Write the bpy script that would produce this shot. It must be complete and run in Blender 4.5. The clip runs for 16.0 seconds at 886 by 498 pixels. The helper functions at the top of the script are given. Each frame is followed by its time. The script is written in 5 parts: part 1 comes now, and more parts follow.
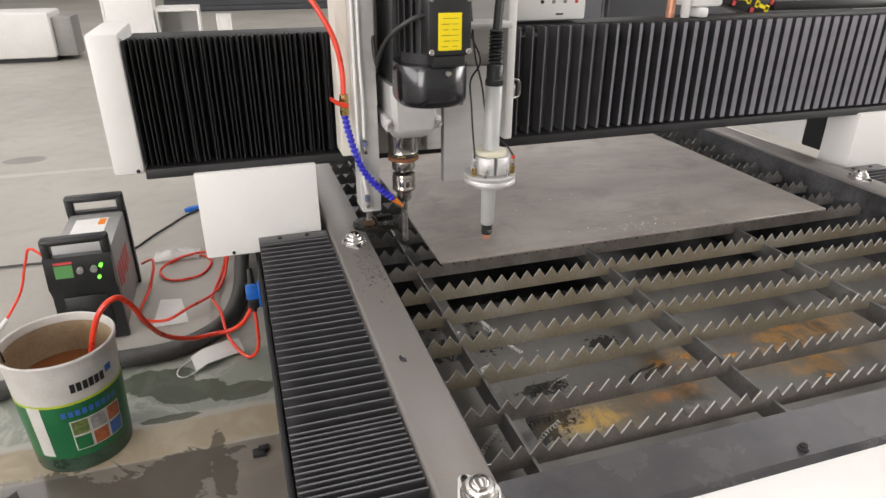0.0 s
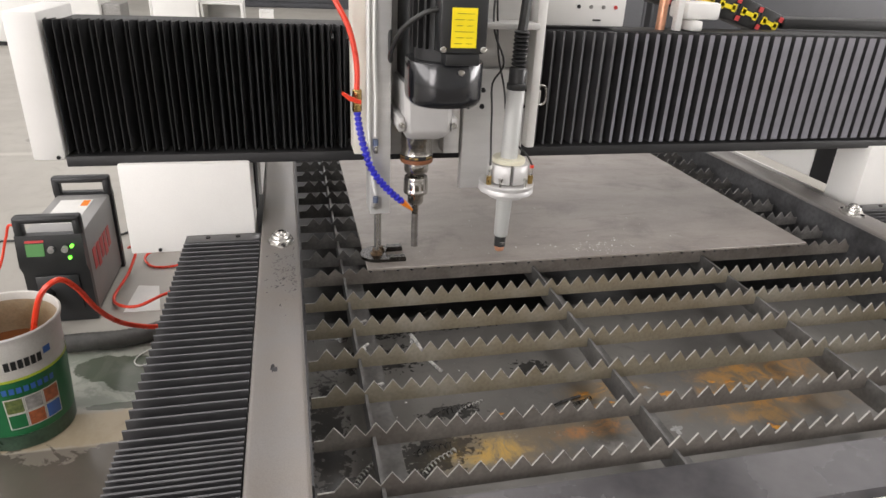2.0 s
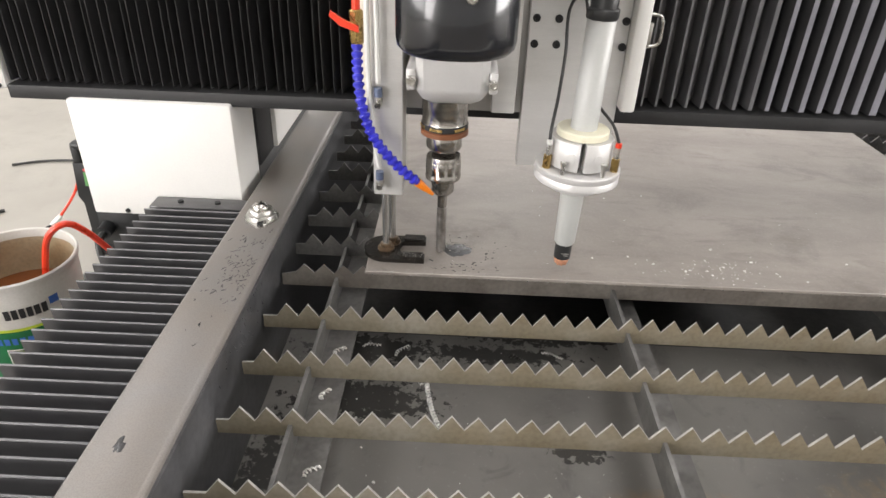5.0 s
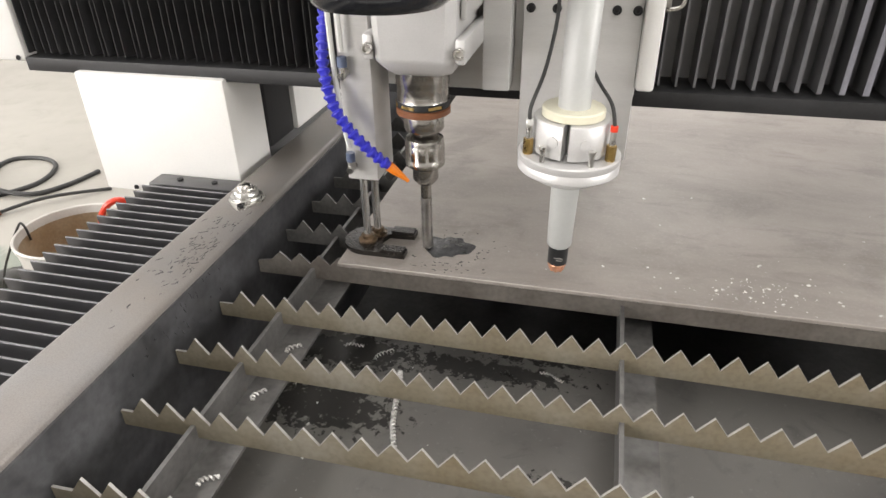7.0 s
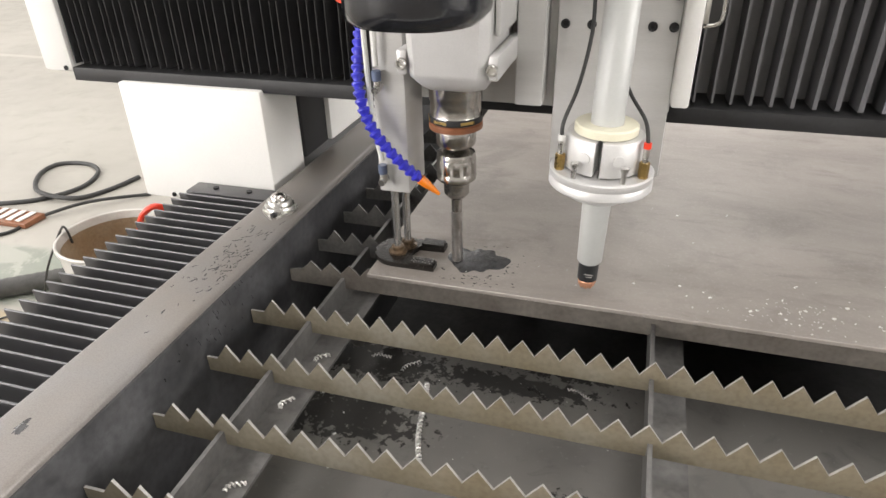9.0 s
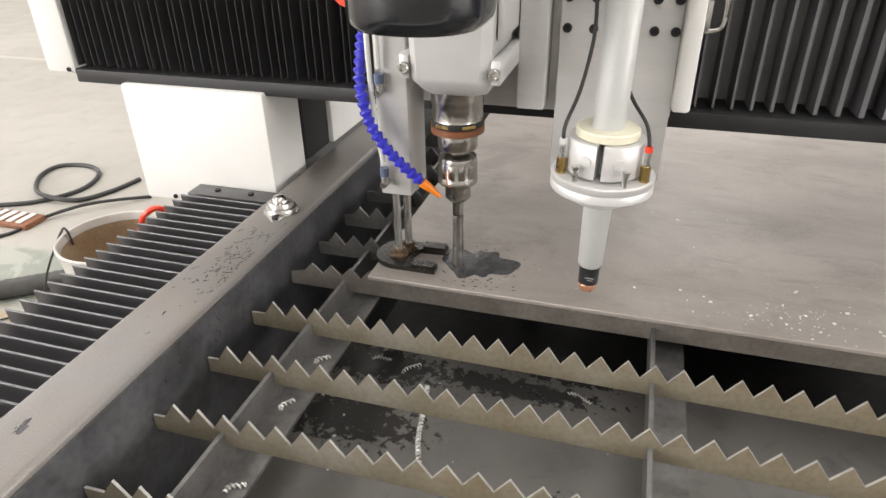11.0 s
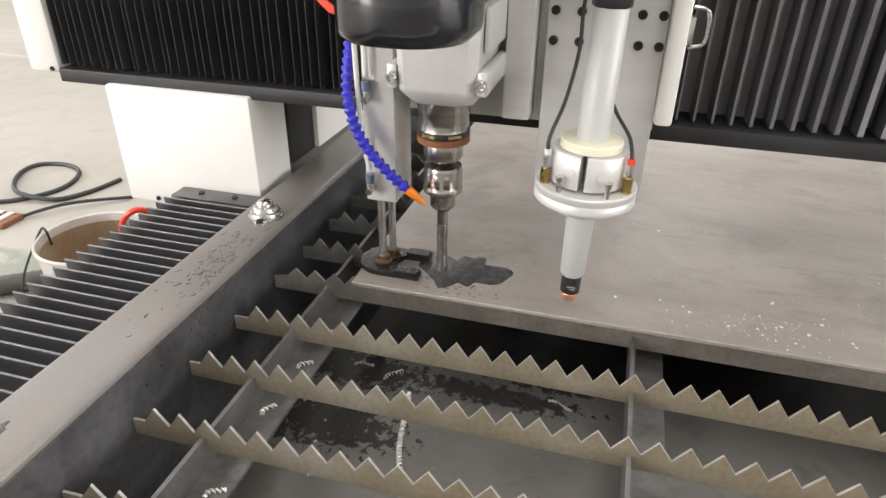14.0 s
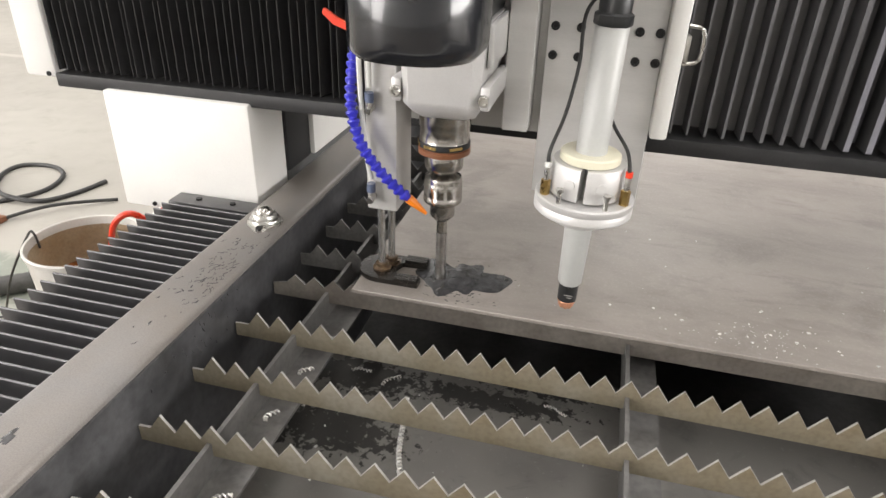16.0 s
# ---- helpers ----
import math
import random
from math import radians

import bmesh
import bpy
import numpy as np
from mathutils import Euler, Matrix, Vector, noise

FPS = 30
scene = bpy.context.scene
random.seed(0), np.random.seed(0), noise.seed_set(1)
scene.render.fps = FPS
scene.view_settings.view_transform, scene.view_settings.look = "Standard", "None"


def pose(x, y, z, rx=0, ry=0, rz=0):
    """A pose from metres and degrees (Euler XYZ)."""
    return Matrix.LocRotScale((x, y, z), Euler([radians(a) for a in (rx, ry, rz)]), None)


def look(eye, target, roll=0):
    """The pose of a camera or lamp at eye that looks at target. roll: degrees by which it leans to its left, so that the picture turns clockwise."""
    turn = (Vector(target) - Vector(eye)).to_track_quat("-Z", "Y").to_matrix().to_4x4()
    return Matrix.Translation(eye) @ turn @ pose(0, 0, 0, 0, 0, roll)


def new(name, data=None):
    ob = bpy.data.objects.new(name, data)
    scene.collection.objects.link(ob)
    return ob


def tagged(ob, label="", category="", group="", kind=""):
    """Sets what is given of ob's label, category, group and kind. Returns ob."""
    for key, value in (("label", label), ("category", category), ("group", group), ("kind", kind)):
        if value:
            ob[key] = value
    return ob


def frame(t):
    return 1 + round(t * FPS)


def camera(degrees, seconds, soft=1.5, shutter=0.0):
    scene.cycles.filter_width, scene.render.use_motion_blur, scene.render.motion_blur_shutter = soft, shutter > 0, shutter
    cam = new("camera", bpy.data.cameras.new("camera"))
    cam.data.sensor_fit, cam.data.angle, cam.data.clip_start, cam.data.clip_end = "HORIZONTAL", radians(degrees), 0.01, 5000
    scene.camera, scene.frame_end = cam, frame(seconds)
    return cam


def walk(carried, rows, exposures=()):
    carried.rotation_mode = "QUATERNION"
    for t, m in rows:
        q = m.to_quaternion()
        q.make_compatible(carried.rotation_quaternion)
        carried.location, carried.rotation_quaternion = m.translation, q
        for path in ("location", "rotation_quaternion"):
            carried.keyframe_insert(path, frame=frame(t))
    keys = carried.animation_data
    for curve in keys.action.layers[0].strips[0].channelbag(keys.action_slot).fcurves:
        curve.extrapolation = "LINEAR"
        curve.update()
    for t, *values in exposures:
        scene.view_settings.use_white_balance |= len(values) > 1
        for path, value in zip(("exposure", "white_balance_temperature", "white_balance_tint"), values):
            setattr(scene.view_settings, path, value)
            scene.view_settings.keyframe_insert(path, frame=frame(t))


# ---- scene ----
cam = camera(68.7, 16.0)
PATH = [
    (0, (-0.346, -1.247, 1.308), (0.208, 0.477, 0.458), 0.1),
    (0.5, (-0.321, -1.293, 1.295), (0.156, 0.46, 0.46), 0.7),
    (1, (-0.318, -1.326, 1.297), (0.146, 0.434, 0.467), 1.7),
    (1.5, (-0.222, -1.308, 1.294), (0.244, 0.449, 0.459), 2.3),
    (2, (-0.094, -1.241, 1.284), (0.339, 0.525, 0.45), 2.7),
    (2.5, (-0.017, -1.184, 1.275), (0.35, 0.584, 0.415), 2.1),
    (3, (-0.021, -1.15, 1.259), (0.307, 0.61, 0.367), 1.5),
    (3.5, (-0.009, -1.031, 1.251), (0.288, 0.718, 0.326), 1.6),
    (4, (0.031, -0.957, 1.229), (0.303, 0.767, 0.253), 2.9),
    (4.2, (0.055, -0.917, 1.221), (0.274, 0.792, 0.205), 3.0),
    (6.3, (0.342, -0.767, 1.155), (0.035, 0.923, 0.13), 0.5),
    (6.5, (0.356, -0.742, 1.145), (0.016, 0.941, 0.119), -0.1),
    (7, (0.367, -0.706, 1.134), (-0.05, 0.96, 0.108), -1.0),
    (7.5, (0.372, -0.695, 1.138), (-0.105, 0.964, 0.127), -1.4),
    (8, (0.374, -0.699, 1.133), (-0.119, 0.958, 0.129), -1.1),
    (8.5, (0.371, -0.705, 1.136), (-0.138, 0.952, 0.139), -1.3),
    (9, (0.368, -0.705, 1.138), (-0.143, 0.952, 0.141), -1.3),
    (11.5, (0.366, -0.708, 1.137), (-0.142, 0.958, 0.155), -0.8),
    (12, (0.36, -0.701, 1.14), (-0.142, 0.969, 0.159), -0.6),
    (12.5, (0.355, -0.694, 1.139), (-0.139, 0.978, 0.16), -0.5),
    (13, (0.348, -0.706, 1.14), (-0.127, 0.976, 0.168), 0.1),
    (13.5, (0.357, -0.717, 1.145), (-0.106, 0.971, 0.177), 0.7),
    (14, (0.366, -0.712, 1.142), (-0.096, 0.974, 0.171), 0.8),
    (14.5, (0.37, -0.712, 1.142), (-0.091, 0.974, 0.17), 0.9),
    (15, (0.367, -0.714, 1.142), (-0.085, 0.974, 0.17), 1.2),
    (15.5, (0.366, -0.721, 1.146), (-0.085, 0.971, 0.178), 1.2),
    (16, (0.346, -0.728, 1.156), (-0.064, 0.976, 0.193), 2.0),
]
walk(cam, [(t, look(eye, target, roll)) for t, eye, target, roll in PATH],
     exposures=[(0, -0.02, 6500, 14), (1.5, -0.02, 6500, 14), (2.5, 0.25, 6500, 14), (4.2, 0.54, 6500, 13), (6.3, 0.55, 6520, 12), (16, 0.54, 6560, 12)])

# ---------------------------------------------------------------- light
world = bpy.data.worlds.new("hall_world")
scene.world = world
world.use_nodes = True
wbg = world.node_tree.nodes["Background"]
wbg.inputs[0].default_value = (0.9, 0.95, 1.0, 1)
wbg.inputs[1].default_value = 0.3


def area(name, loc, target, sx, sy, watts, col):
    d = bpy.data.lights.new(name, "AREA")
    d.shape, d.size, d.size_y, d.energy, d.color = "RECTANGLE", sx, sy, watts, col
    ob = new(name, d)
    ob.matrix_world = look(loc, target)
    return ob


# added lamps under the closed ceiling and before both long solid walls, as daylight
for k, sx in enumerate((-5.0, 1.5, 8.0)):
    area("roof_fill", (sx, 6.0, 6.9), (sx, 6.0, 0), 2.4, 26.0, 560, (1.0, 0.985, 0.96))
area("wall_fill", (-11.8, -1.0, 3.4), (0, -0.5, 0.9), 18.0, 3.6, 1200, (1.0, 0.985, 0.96))
area("wall_fill", (19.8, -1.0, 3.4), (0, -0.5, 0.9), 18.0, 3.6, 2700, (1.0, 0.985, 0.96))
# the open gateway behind the camera
area("gateway_light", (-6.5, -11.8, 3.0), (-1.0, 0.0, 0.9), 9.0, 5.0, 1350, (1.0, 0.975, 0.95))

# ---------------------------------------------------------------- materials


def mat(name, col, rough=0.5, metal=0.0, var=0.15, scale=8.0, fine=120.0, bump=0.05, col2=None, rvar=0.12, stretch=(1, 1, 1), coat=0.0, spec=0.5):
    """Paint, metal or plastic with blotches, fine grain and relief."""
    m = bpy.data.materials.new(name)
    m.use_nodes = True
    nt = m.node_tree
    nodes, link = nt.nodes, nt.links.new
    b = nodes["Principled BSDF"]
    tc = nodes.new("ShaderNodeTexCoord")
    mp = nodes.new("ShaderNodeMapping")
    mp.inputs["Scale"].default_value = stretch
    link(tc.outputs["Object"], mp.inputs["Vector"])
    n1 = nodes.new("ShaderNodeTexNoise")
    n1.inputs["Scale"].default_value, n1.inputs["Detail"].default_value, n1.inputs["Roughness"].default_value = scale, 6, 0.6
    n2 = nodes.new("ShaderNodeTexNoise")
    n2.inputs["Scale"].default_value, n2.inputs["Detail"].default_value = fine, 3
    link(mp.outputs[0], n1.inputs["Vector"])
    link(mp.outputs[0], n2.inputs["Vector"])
    c2 = col2 or tuple(c * (1 - var) ** 2 for c in col)
    ramp = nodes.new("ShaderNodeValToRGB")
    ramp.color_ramp.elements[0].position, ramp.color_ramp.elements[1].position = 0.35, 0.68
    ramp.color_ramp.elements[0].color = (*c2, 1)
    ramp.color_ramp.elements[1].color = (*col, 1)
    link(n1.outputs["Fac"], ramp.inputs[0])
    mix = nodes.new("ShaderNodeMix")
    mix.data_type, mix.blend_type = "RGBA", "MULTIPLY"
    mix.inputs["Factor"].default_value = min(1.0, var * 1.6)
    fr = nodes.new("ShaderNodeValToRGB")
    fr.color_ramp.elements[0].position, fr.color_ramp.elements[1].position = 0.3, 0.6
    fr.color_ramp.elements[0].color = (0.55, 0.55, 0.55, 1)
    link(n2.outputs["Fac"], fr.inputs[0])
    link(ramp.outputs[0], mix.inputs["A"])
    link(fr.outputs[0], mix.inputs["B"])
    link(mix.outputs["Result"], b.inputs["Base Color"])
    mr = nodes.new("ShaderNodeMapRange")
    mr.inputs["To Min"].default_value, mr.inputs["To Max"].default_value = max(0.03, rough - rvar), min(1.0, rough + rvar)
    link(n1.outputs["Fac"], mr.inputs["Value"])
    link(mr.outputs[0], b.inputs["Roughness"])
    b.inputs["Metallic"].default_value = metal
    b.inputs["Specular IOR Level"].default_value = spec
    b.inputs["Coat Weight"].default_value = coat
    bp = nodes.new("ShaderNodeBump")
    bp.inputs["Strength"].default_value, bp.inputs["Distance"].default_value = bump, 0.002
    link(n2.outputs["Fac"], bp.inputs["Height"])
    link(bp.outputs[0], b.inputs["Normal"])
    return m


WHITE = mat("white_powder_coat", (0.80, 0.79, 0.76), 0.42, var=0.04, scale=3, fine=400, bump=0.03)
CREAM = mat("cream_powder_coat", (0.74, 0.70, 0.62), 0.45, var=0.05, scale=3, fine=400, bump=0.03)
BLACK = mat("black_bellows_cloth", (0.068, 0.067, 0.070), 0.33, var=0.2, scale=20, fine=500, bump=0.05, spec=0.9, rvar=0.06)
# shaded and lit copies of that cloth: fold shade and sheen as colour
SHADECLOTH = mat("shaded_bellows_cloth", (0.033, 0.033, 0.034), 0.55, var=0.2, scale=20, fine=500, bump=0.05, rvar=0.06)
HALFLITCLOTH = mat("half_lit_bellows_cloth", (0.115, 0.114, 0.122), 0.42, var=0.16, scale=20, fine=500, bump=0.05, spec=0.8, rvar=0.06)
LITCLOTH = mat("lit_grey_bellows_cloth", (0.205, 0.203, 0.232), 0.40, var=0.16, scale=20, fine=500, bump=0.05, spec=0.9, rvar=0.06)
BLACKMETAL = mat("black_painted_steel", (0.030, 0.030, 0.031), 0.5, var=0.2, scale=9, fine=300, bump=0.08, spec=0.3)
RAIL = mat("dark_grey_painted_steel", (0.195, 0.187, 0.182), 0.36, metal=0.2, var=0.22, scale=7, fine=600, bump=0.12, col2=(0.195, 0.174, 0.155))
BEAM = mat("oily_blue_grey_steel", (0.115, 0.110, 0.114), 0.26, metal=0.3, var=0.16, scale=5, fine=60, bump=0.03, col2=(0.052, 0.050, 0.054), rvar=0.16)
# the wall steel's settings in a darker tone, for the pit
PITSTEEL = mat("darker_pit_steel", (0.075, 0.074, 0.072), 0.36, metal=0.2, var=0.4, scale=9, fine=90, bump=0.08)
WALLSTEEL = mat("oily_dark_steel", (0.125, 0.125, 0.130), 0.36, metal=0.2, var=0.4, scale=9, fine=90, bump=0.08)
SLAT = mat("cut_steel_slat", (0.35, 0.322, 0.265), 0.42, metal=0.35, var=0.2, scale=5, fine=160, bump=0.07, col2=(0.225, 0.185, 0.118))
SLATOIL = mat("oily_cut_steel_slat", (0.30, 0.29, 0.275), 0.34, metal=0.35, var=0.3, scale=9, fine=160, bump=0.07, col2=(0.12, 0.118, 0.115))
SLATOLD = mat("worn_brown_steel_slat", (0.25, 0.23, 0.205), 0.42, metal=0.3, var=0.25, scale=14, fine=160, bump=0.07, col2=(0.15, 0.132, 0.115))
CUTEDGE = mat("bright_cut_steel_edge", (0.50, 0.485, 0.45), 0.38, metal=0.4, var=0.15, scale=40, fine=300, bump=0.05)
ANGLE = mat("sooty_steel_angle", (0.195, 0.19, 0.182), 0.42, metal=0.3, var=0.32, scale=11, fine=120, bump=0.06)
ALU = mat("brushed_aluminium", (0.63, 0.622, 0.605), 0.38, metal=0.3, var=0.07, scale=4, fine=200, bump=0.05, stretch=(1, 1, 9))
CAST = mat("silver_sprayed_casting", (0.60, 0.592, 0.582), 0.40, metal=0.25, var=0.06, scale=10, fine=500, bump=0.10)
STEEL = mat("turned_steel", (0.55, 0.53, 0.50), 0.22, metal=1.0, var=0.12, scale=20, fine=300, bump=0.03, stretch=(1, 1, 12))
ZINC = mat("zinc_plated_steel", (0.62, 0.61, 0.58), 0.28, metal=1.0, var=0.10, scale=30, fine=300, bump=0.04)
BITSTEEL = mat("drill_steel", (0.46, 0.44, 0.42), 0.36, metal=1.0, var=0.2, scale=60, fine=400, bump=0.05)
MOTOR = mat("glossy_black_motor_cover", (0.012, 0.013, 0.016), 0.22, var=0.15, scale=10, fine=500, bump=0.02, coat=0.4, rvar=0.05)
RUBBER = mat("black_rubber", (0.018, 0.018, 0.018), 0.5, var=0.2, scale=30, fine=300)
YELLOW = mat("yellow_label", (0.85, 0.68, 0.01), 0.4, var=0.03, scale=20, fine=300, bump=0.0)
BARINK = mat("dark_print", (0.16, 0.12, 0.01), 0.5, var=0.05)
TORCHW = mat("pale_grey_torch_plastic", (0.45, 0.455, 0.44), 0.36, var=0.04, scale=12, fine=300, bump=0.02)
NYLON = mat("ivory_nylon", (0.72, 0.69, 0.54), 0.38, var=0.05, scale=14, fine=300)
BRASS = mat("brass", (0.60, 0.42, 0.16), 0.28, metal=1.0, var=0.12, scale=40, fine=300)
COPPER = mat("copper", (0.90, 0.47, 0.30), 0.38, metal=0.75, var=0.15, scale=60, fine=300)
BROWNRING = mat("brown_bakelite", (0.26, 0.10, 0.045), 0.4, var=0.15, scale=30, fine=300)
BLUE = mat("blue_hose_plastic", (0.035, 0.035, 0.50), 0.32, var=0.1, scale=30, fine=300, bump=0.02)
ORANGE = mat("orange_nozzle_plastic", (0.90, 0.24, 0.01), 0.35, var=0.05, scale=30, fine=300)
RED = mat("red_hose_plastic", (0.80, 0.055, 0.022), 0.30, var=0.08, scale=20, fine=300, bump=0.02)
SLEEVE = mat("blue_grey_plastic", (0.11, 0.14, 0.22), 0.4, var=0.1, scale=20)
OILNUT = mat("brown_oily_steel", (0.22, 0.15, 0.09), 0.3, metal=0.5, var=0.4, scale=80, fine=300, col2=(0.08, 0.055, 0.035))
RODSTEEL = mat("chromed_rod", (0.66, 0.65, 0.63), 0.24, metal=0.9, var=0.08, scale=20, fine=300, bump=0.0)
FOOTM = mat("blackened_wet_steel", (0.045, 0.04, 0.035), 0.25, metal=0.6, var=0.4, scale=60, fine=250, bump=0.2)
CABLE = mat("dark_cable", (0.035, 0.035, 0.034), 0.5, var=0.2, scale=20)
DUCT = mat("grey_corrugated_duct", (0.075, 0.073, 0.068), 0.5, var=0.2, scale=20)
CHIP = mat("bright_swarf", (0.86, 0.85, 0.82), 0.28, metal=0.35, var=0.1, scale=60)
CHIPDARK = mat("dark_swarf", (0.07, 0.068, 0.065), 0.3, metal=0.6, var=0.3, scale=60)
PAPER = mat("white_paper", (0.72, 0.71, 0.68), 0.7, var=0.05, scale=12)
BAG = mat("crumpled_film", (0.62, 0.60, 0.57), 0.22, var=0.1, scale=30, fine=200, bump=0.1)
CLEARW = mat("white_tube", (0.70, 0.70, 0.67), 0.35, var=0.04, scale=12)
GREENL = mat("green_print", (0.014, 0.145, 0.05), 0.35, var=0.15, scale=9, fine=200, bump=0.02)
BUCKETW = mat("white_bucket_plastic", (0.60, 0.585, 0.55), 0.35, var=0.10, scale=10, fine=200, col2=(0.5, 0.48, 0.44))
BUCKETIN = mat("dirty_bucket_inside", (0.37, 0.295, 0.20), 0.45, var=0.22, scale=9, fine=120, col2=(0.26, 0.18, 0.10))
BLUEPL = mat("blue_valve_plastic", (0.02, 0.16, 0.60), 0.35, var=0.08, scale=20)
BLUEINK = mat("blue_print", (0.04, 0.13, 0.42), 0.4, var=0.1, scale=20)
GRIME = mat("wet_grime", (0.055, 0.10, 0.065), 0.3, var=0.35, scale=14, fine=120, col2=(0.02, 0.04, 0.025))
LIME = mat("lime_print", (0.50, 0.62, 0.05), 0.4, var=0.1, scale=20)
TERRA = mat("terracotta_print", (0.45, 0.13, 0.05), 0.4, var=0.2, scale=60)
OLIVEP = mat("olive_print", (0.20, 0.24, 0.07), 0.4, var=0.4, scale=70, col2=(0.07, 0.11, 0.04))
GREYP = mat("grey_print", (0.35, 0.34, 0.32), 0.4, var=0.2, scale=60)
DARKPANEL = mat("black_moulded_plastic", (0.02, 0.021, 0.022), 0.38, var=0.15, scale=15, fine=400, bump=0.1)
WELDGREY = mat("grey_painted_case", (0.33, 0.325, 0.315), 0.4, var=0.08, scale=8, fine=300)
CHAINR = mat("red_chain_cap", (0.62, 0.06, 0.06), 0.4, var=0.1, scale=20)
HALLW = mat("hall_wall_paint", (0.62, 0.62, 0.60), 0.8, var=0.08, scale=0.6, fine=20)
HALLC = mat("hall_ceiling", (0.55, 0.55, 0.54), 0.8, var=0.08, scale=0.6, fine=20)
DARKBG = mat("dark_grey_shutter", (0.06, 0.062, 0.07), 0.5, var=0.12, scale=2, fine=60)


def glow(name, col, s):
    m = bpy.data.materials.new(name)
    m.use_nodes = True
    b = m.node_tree.nodes["Principled BSDF"]
    b.inputs["Base Color"].default_value = (*col, 1)
    b.inputs["Emission Color"].default_value = (*col, 1)
    b.inputs["Emission Strength"].default_value = s
    return m


LEDG = glow("green_led", (0.15, 1.0, 0.05), 2.5)
LCDG = glow("green_display", (0.07, 0.22, 0.06), 0.10)


class Nodes:
    """Short hand for building a material's node tree."""

    def __init__(self, name):
        self.m = bpy.data.materials.new(name)
        self.m.use_nodes = True
        self.nt = self.m.node_tree
        self.b = self.nt.nodes["Principled BSDF"]
        self.tc = self.nt.nodes.new("ShaderNodeTexCoord")
        self.sep = self.nt.nodes.new("ShaderNodeSeparateXYZ")
        self.nt.links.new(self.tc.outputs["Object"], self.sep.inputs[0])

    def link(self, a, b):
        self.nt.links.new(a, b)

    def noise(self, scale, detail=5, rough=0.55, dist=0.0, stretch=None):
        n = self.nt.nodes.new("ShaderNodeTexNoise")
        n.inputs["Scale"].default_value, n.inputs["Detail"].default_value = scale, detail
        n.inputs["Roughness"].default_value, n.inputs["Distortion"].default_value = rough, dist
        src = self.tc.outputs["Object"]
        if stretch:
            mp = self.nt.nodes.new("ShaderNodeMapping")
            mp.inputs["Scale"].default_value = stretch
            self.link(src, mp.inputs["Vector"])
            src = mp.outputs[0]
        self.link(src, n.inputs["Vector"])
        return n.outputs["Fac"]

    def math(self, op, a, b=0.0, clamp=False):
        n = self.nt.nodes.new("ShaderNodeMath")
        n.operation, n.use_clamp = op, clamp
        for k, v in enumerate((a, b)):
            if isinstance(v, (int, float)):
                n.inputs[k].default_value = v
            else:
                self.link(v, n.inputs[k])
        return n.outputs[0]

    def step(self, v, lo, hi):
        n = self.nt.nodes.new("ShaderNodeMapRange")
        n.inputs["From Min"].default_value, n.inputs["From Max"].default_value = lo, hi
        n.interpolation_type = "SMOOTHSTEP"
        self.link(v, n.inputs["Value"])
        return n.outputs[0]

    def spot(self, x, y, rx, ry, edge, noise_val, amount):
        """A soft-edged elliptic patch with a ragged outline."""
        dx = self.math("DIVIDE", self.math("SUBTRACT", self.sep.outputs[0], x), rx)
        dy = self.math("DIVIDE", self.math("SUBTRACT", self.sep.outputs[1], y), ry)
        d = self.math("SQRT", self.math("ADD", self.math("MULTIPLY", dx, dx), self.math("MULTIPLY", dy, dy)))
        d = self.math("ADD", d, self.math("MULTIPLY", self.math("SUBTRACT", noise_val, 0.5), amount))
        return self.step(self.math("SUBTRACT", 1.0, d), -edge, edge)

    def mix(self, fac, a, b, blend="MIX"):
        n = self.nt.nodes.new("ShaderNodeMix")
        n.data_type, n.blend_type = "RGBA", blend
        if isinstance(fac, (int, float)):
            n.inputs["Factor"].default_value = fac
        else:
            self.link(fac, n.inputs["Factor"])
        for key, v in (("A", a), ("B", b)):
            if isinstance(v, tuple):
                n.inputs[key].default_value = (*v, 1)
            else:
                self.link(v, n.inputs[key])
        return n.outputs["Result"]

    def bump(self, h, strength, dist=0.002):
        n = self.nt.nodes.new("ShaderNodeBump")
        n.inputs["Strength"].default_value, n.inputs["Distance"].default_value = strength, dist
        self.link(h, n.inputs["Height"])
        self.link(n.outputs[0], self.b.inputs["Normal"])


def plate_material():
    n = Nodes("mill_scale_plate")
    big, mid, fine = n.noise(2.2, 6, 0.6, 0.6, (1, 2.2, 1)), n.noise(9, 6, 0.65, 1.2, (0.7, 2, 1)), n.noise(260, 3)
    smudge = n.noise(5.5, 7, 0.62, 0.5)
    c = n.mix(n.step(big, 0.35, 0.68), (0.25, 0.224, 0.202), (0.335, 0.303, 0.276))
    c = n.mix(n.math("MULTIPLY", n.step(mid, 0.52, 0.74), 0.5), c, (0.185, 0.163, 0.148))
    c = n.mix(n.math("MULTIPLY", n.step(smudge, 0.50, 0.68), 0.55), c, (0.155, 0.136, 0.124))
    c = n.mix(n.math("MULTIPLY", n.step(n.noise(28, 5, 0.7, 0.4), 0.55, 0.75), 0.25), c, (0.17, 0.15, 0.135))
    c = n.mix(n.math("MULTIPLY", n.step(fine, 0.5, 0.7), 0.18), c, (0.42, 0.40, 0.38))
    n.link(c, n.b.inputs["Base Color"])
    n.link(n.math("ADD", n.math("MULTIPLY", mid, 0.25), 0.30), n.b.inputs["Roughness"])
    n.b.inputs["Metallic"].default_value = 0.2
    n.bump(fine, 0.05)
    return n.m


